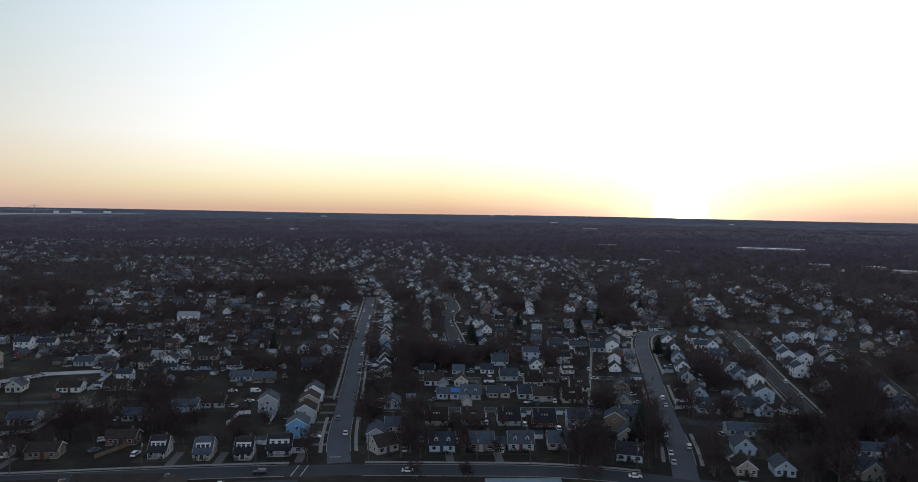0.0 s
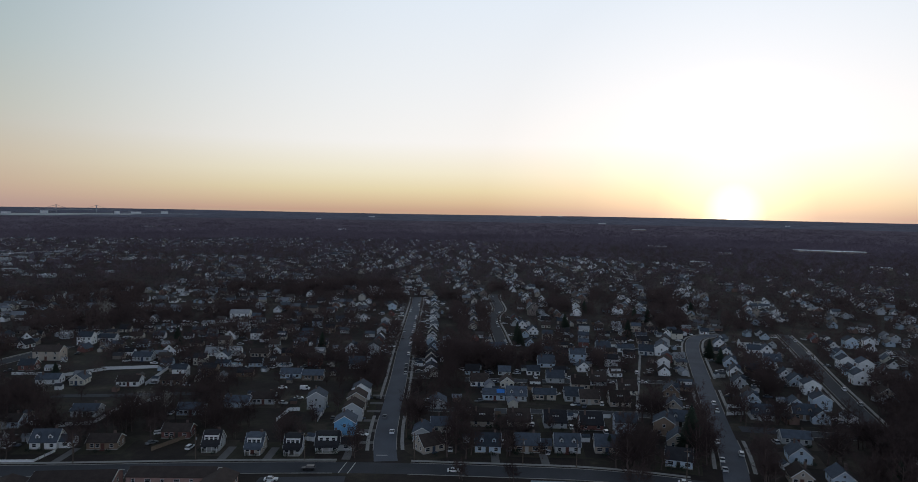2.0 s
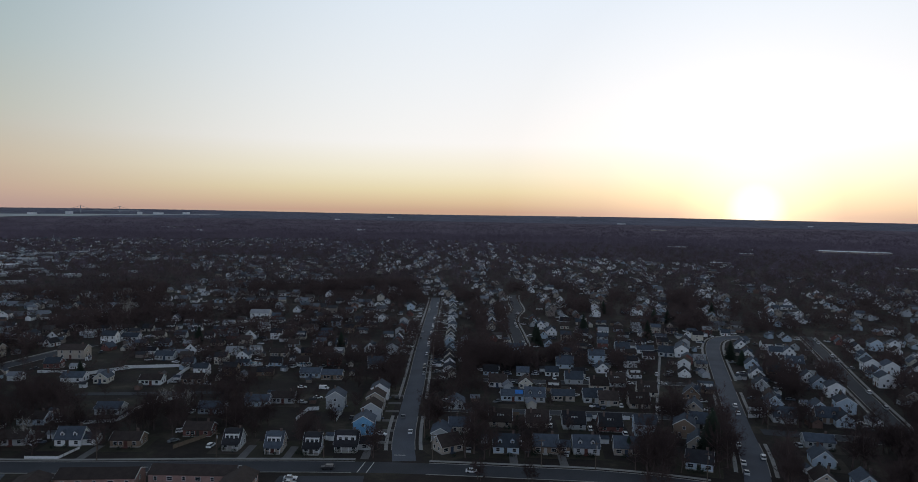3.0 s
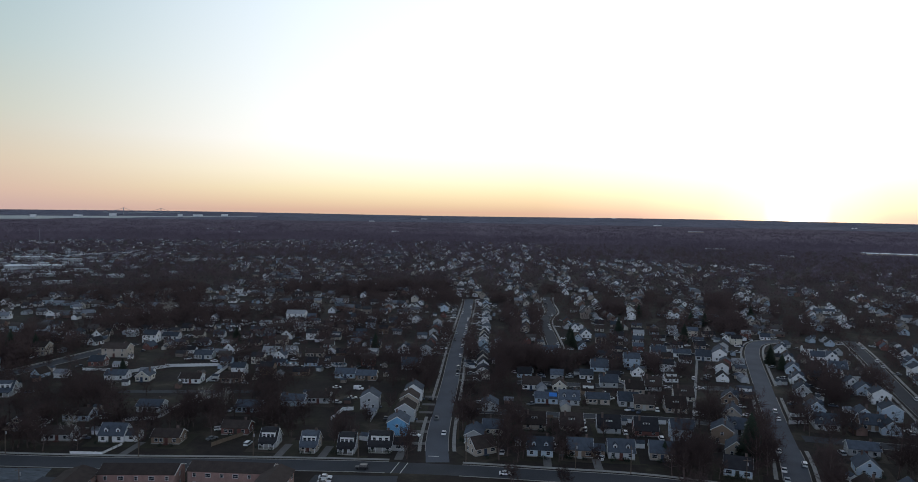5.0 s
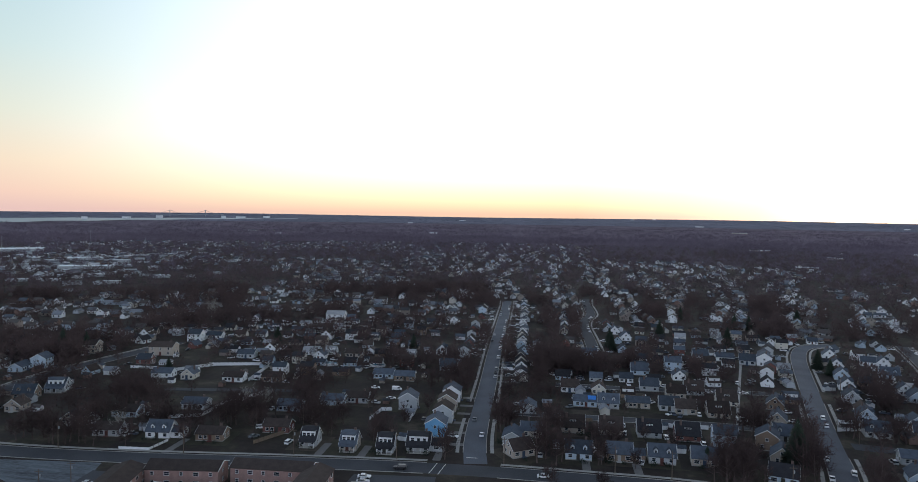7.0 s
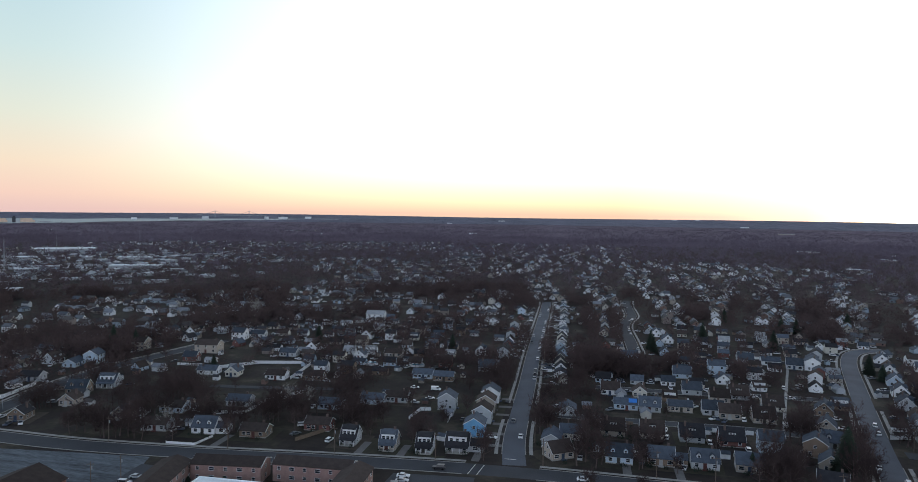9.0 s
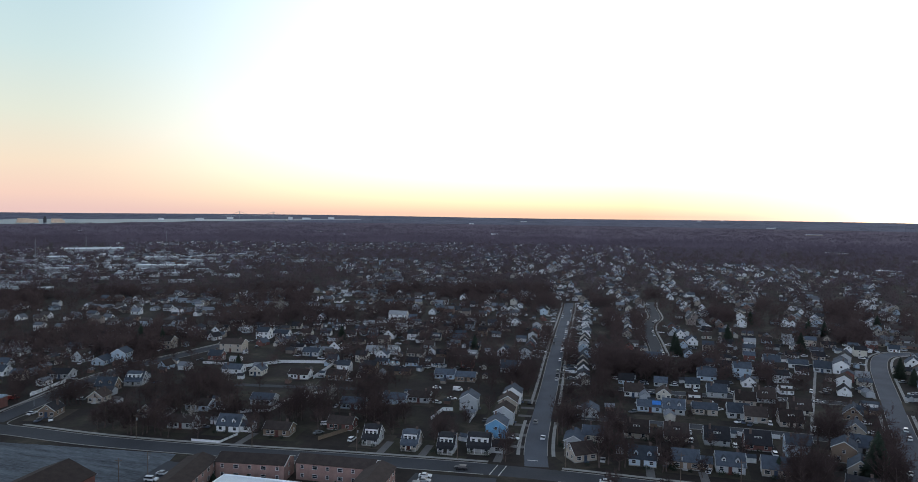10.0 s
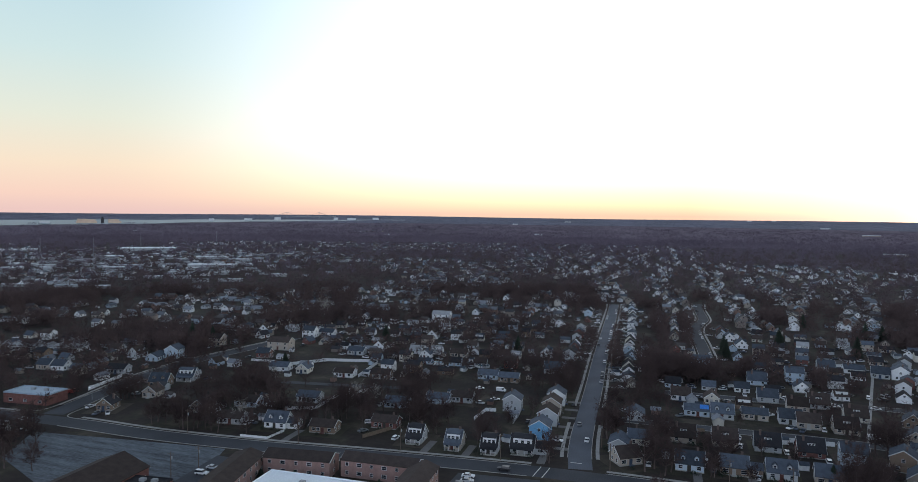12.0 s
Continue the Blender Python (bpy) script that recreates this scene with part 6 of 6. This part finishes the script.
def fence(points, h, mat, label):
    """Posts with panels between them."""
    top = thing("fence", pose(*points[0], 0), label, "fence")
    x0, y0 = points[0]
    if (h, mat.name) not in PANEL:
        post, panel = Build(), Build()
        post.box(-0.07, 0.07, -0.07, 0.07, -0.1, h + 0.08)
        post.solid([(-0.09, -0.09, h + 0.08), (0.09, -0.09, h + 0.08), (0.09, 0.09, h + 0.08), (-0.09, 0.09, h + 0.08)], [(-0.01, -0.01, h + 0.16), (0.01, -0.01, h + 0.16), (0.01, 0.01, h + 0.16), (-0.01, 0.01, h + 0.16)])
        panel.prism([(-0.02, 0.06), (0.02, 0.06), (0.02, h - 0.1), (0.045, h - 0.06), (0.045, h), (-0.045, h), (-0.045, h - 0.06), (-0.02, h - 0.1)], 0.07, 2.33)
        PANEL[h, mat.name] = post.mesh("post", mat), panel.mesh("panel", mat)
    post, panel = PANEL[h, mat.name]
    for (ax, ay), (bx, by) in zip(points, points[1:]):
        n = max(1, round(math.dist((ax, ay), (bx, by)) / 2.4))
        turn = math.degrees(math.atan2(by - ay, bx - ax))
        for k in range(n):
            m = pose(ax + (bx - ax) * k / n - x0, ay + (by - ay) * k / n - y0, 0, 0, 0, turn)
            part("post", post, top, m)
            part("panel", panel, top, m)


WHITE_FENCE = "white vinyl panel fence round a back yard"
fence([(-218, 350.5), (-184.5, 361), (-178.3, 323)], 1.8, TRIM, WHITE_FENCE)
fence([(-174, 219.3), (-162.3, 220.8), (-161.4, 231.5)], 1.0, TRIM, "white picket fence round a front yard")
fence([(-179.8, 257), (-167, 262.5), (-168, 283), (-168, 297)], 1.6, TRIM, WHITE_FENCE)
fence([(101.6, 309), (112, 312.4), (115, 322), (106, 321.5), (101.6, 309)], 1.7, TRIM, "white panel fence round a corner yard")
fence([(-257, 334), (-241, 336)], 1.5, TRIM, WHITE_FENCE)
fence([(-164, 284), (-159, 302)], 1.8, TRIM, WHITE_FENCE)
fence([(-94.5, 275), (-94, 290), (-89.5, 291.5)], 1.7, TRIM, WHITE_FENCE)
fence([(-77.5, 277), (-78.5, 291.5)], 1.7, TRIM, WHITE_FENCE)
fence([(-287.5, 247), (-294.5, 274)], 1.8, TRIM, "white vinyl panel fence along the side street")
fence([(-128, 236), (-122, 250)], 1.6, CEDAR, "brown cedar board fence")
fence([(-20, 296), (0, 297)], 1.6, CEDAR, "brown cedar board fence")
fence([(30, 297), (48, 298)], 1.8, TRIM, WHITE_FENCE)
fence([(-232, 330), (-214, 352)], 1.8, TRIM, WHITE_FENCE)


def pool(x, y, r):
    top = thing("swimming_pool", pose(x, y, 0), "round above-ground pool with a white rim", "pool")
    b = Build()
    n = 24
    ring = lambda q, z: [(q * math.cos(k * math.tau / n) * 1.3, q * math.sin(k * math.tau / n), z) for k in range(n)]
    out, inn, low = ring(r, 1.25), ring(r - 0.3, 1.25), ring(r, 0)
    for k in range(n):
        j = (k + 1) % n
        b.poly([out[k], out[j], inn[j], inn[k]])
        b.poly([low[k], low[j], out[j], out[k]])
    part("rim", b.mesh("rim", TRIM), top)
    b = Build()
    b.poly(ring(r - 0.28, 1.1))
    part("water", b.mesh("water", POOL), top)


def garden_shed(x, y, turn, wall):
    top = thing("garden_shed", pose(x, y, 0, 0, 0, turn), f"small {wall} garden shed with a pitched roof", "shed", "garden sheds")
    b = Build()
    b.prism([(-1.3, 0), (1.3, 0), (1.3, 2.0), (0, 2.8), (-1.3, 2.0)], -1.6, 1.6)
    part("wall", b.mesh("wall", WALLS[wall]), top)
    b = Build()
    for s in (-1, 1):
        b.prism([(s * 1.55, 1.87), (0, 2.82), (0, 2.95), (s * 1.55, 1.98)], -1.75, 1.75)
    part("roof", b.mesh("roof", ROOFS["slate"]), top)
    b = Build()
    b.box(-0.7, 0.7, -1.36, -1.28, 0.05, 1.85)
    part("door", b.mesh("door", TRIM), top)


for x, y, r in list(TAKEN):
    if r < 9 and math.hypot(x, y) < 430 and rng.random() < 0.22:
        a = rng.uniform(0.6, 2.5)
        sx, sy = x + 12 * math.cos(a), y + 12 * math.sin(a)
        if clear(sx, sy, 1.5):
            garden_shed(sx, sy, rng.choice([6, 96, -10]), rng.choice(["white", "white", "grey", "cream", "tan"]))
            TAKEN.append((sx, sy, 2.5))

pool(-152, 371, 3.6)
pool(-124, 375, 3.4)


def blue_tarp(x, y, z, turn, tilt):
    b = Build()
    b.box(-1.9, 1.9, -1.3, 1.3, 0, 0.08)
    ob = new("tarp", b.mesh("tarp", material("blue_tarp", (0.05, 0.22, 0.62), 0.5, 0.2, 1.0, 5.0, 0.4)))
    ob.matrix_basis = pose(x, y, z, tilt, 0, turn)
    tagged(ob, "bright blue plastic tarp laid on a low roof", "tarp")


blue_tarp(-0.6, 321.3, 4.2, 2, 28.4)


def sign_post(x, y, turn):
    top = thing("sign_post", pose(x, y, 0, 0, 0, turn), "white signboard on a tall grey post at a corner", "sign")
    b = Build()
    b.tube((0, 0, -0.2), (0, 0, 6.4), 0.12, 0.1, 8)
    part("post", b.mesh("post", STEEL), top)
    b = Build()
    b.box(-1.0, 1.0, -0.14, -0.12 + 0.26, 5.4, 6.7)
    board = part("board", b.mesh("board", TRIM), top)
    b = Build()
    b.box(-0.75, 0.75, -0.16, -0.141, 6.2, 6.4)
    part("bar", b.mesh("bar", STEEL), board)
    b = Build()
    b.box(-0.55, 0.55, -0.16, -0.141, 5.7, 5.9)
    part("bar", b.mesh("bar", STEEL), board)


sign_post(-272.2, 235.8, 30)
car(-291, 241, 60, 4, "van")


# ---- drives ----
def driveway(x, y, turn, length):
    b = Build()
    b.box(-1.5, 1.5, 0, length, -0.05, 0.06)
    ob = structure("driveway", b.mesh("driveway", DRIVE), "pale concrete driveway beside a house", "driveway")
    ob.matrix_basis = pose(x, y, 0, 0, 0, turn)


def drives(line, side, half, first, last, step, length):
    points = smooth_line(line, 2.0)
    run, due = 0.0, first
    for p, q in zip(points, points[1:]):
        run += math.dist(p, q)
        if first <= run <= last and run >= due:
            due = run + step
            t = Vector((q[0] - p[0], q[1] - p[1])).normalized()
            turn = math.degrees(math.atan2(t.y, t.x)) - 90 * side - 90
            driveway(p[0] + t.y * side * half, p[1] - t.x * side * half, turn, length)
            if length > 10 and rng.random() < 0.8:
                out = half + rng.uniform(5.0, length - 3.5)
                car(p[0] + t.y * side * out, p[1] - t.x * side * out, turn + 90, rng.choice([0, 0, 1, 1, 2, 3]), rng.choice(["sedan", "suv"]))


drives(MAIN, 1, 4.6, 122, 420, 13.4, 12)
drives(MAIN, -1, 4.6, 20, 90, 12.5, 6)
drives(MAIN, -1, 4.6, 190, 420, 14.5, 12)
for x, y, length in ((-99.5, 230, 14), (-83.5, 232, 13), (-55.6, 236, 14), (-1.5, 237.5, 18), (16.5, 238, 12), (-155, 219.5, 16)):
    driveway(x, y, 4, length)
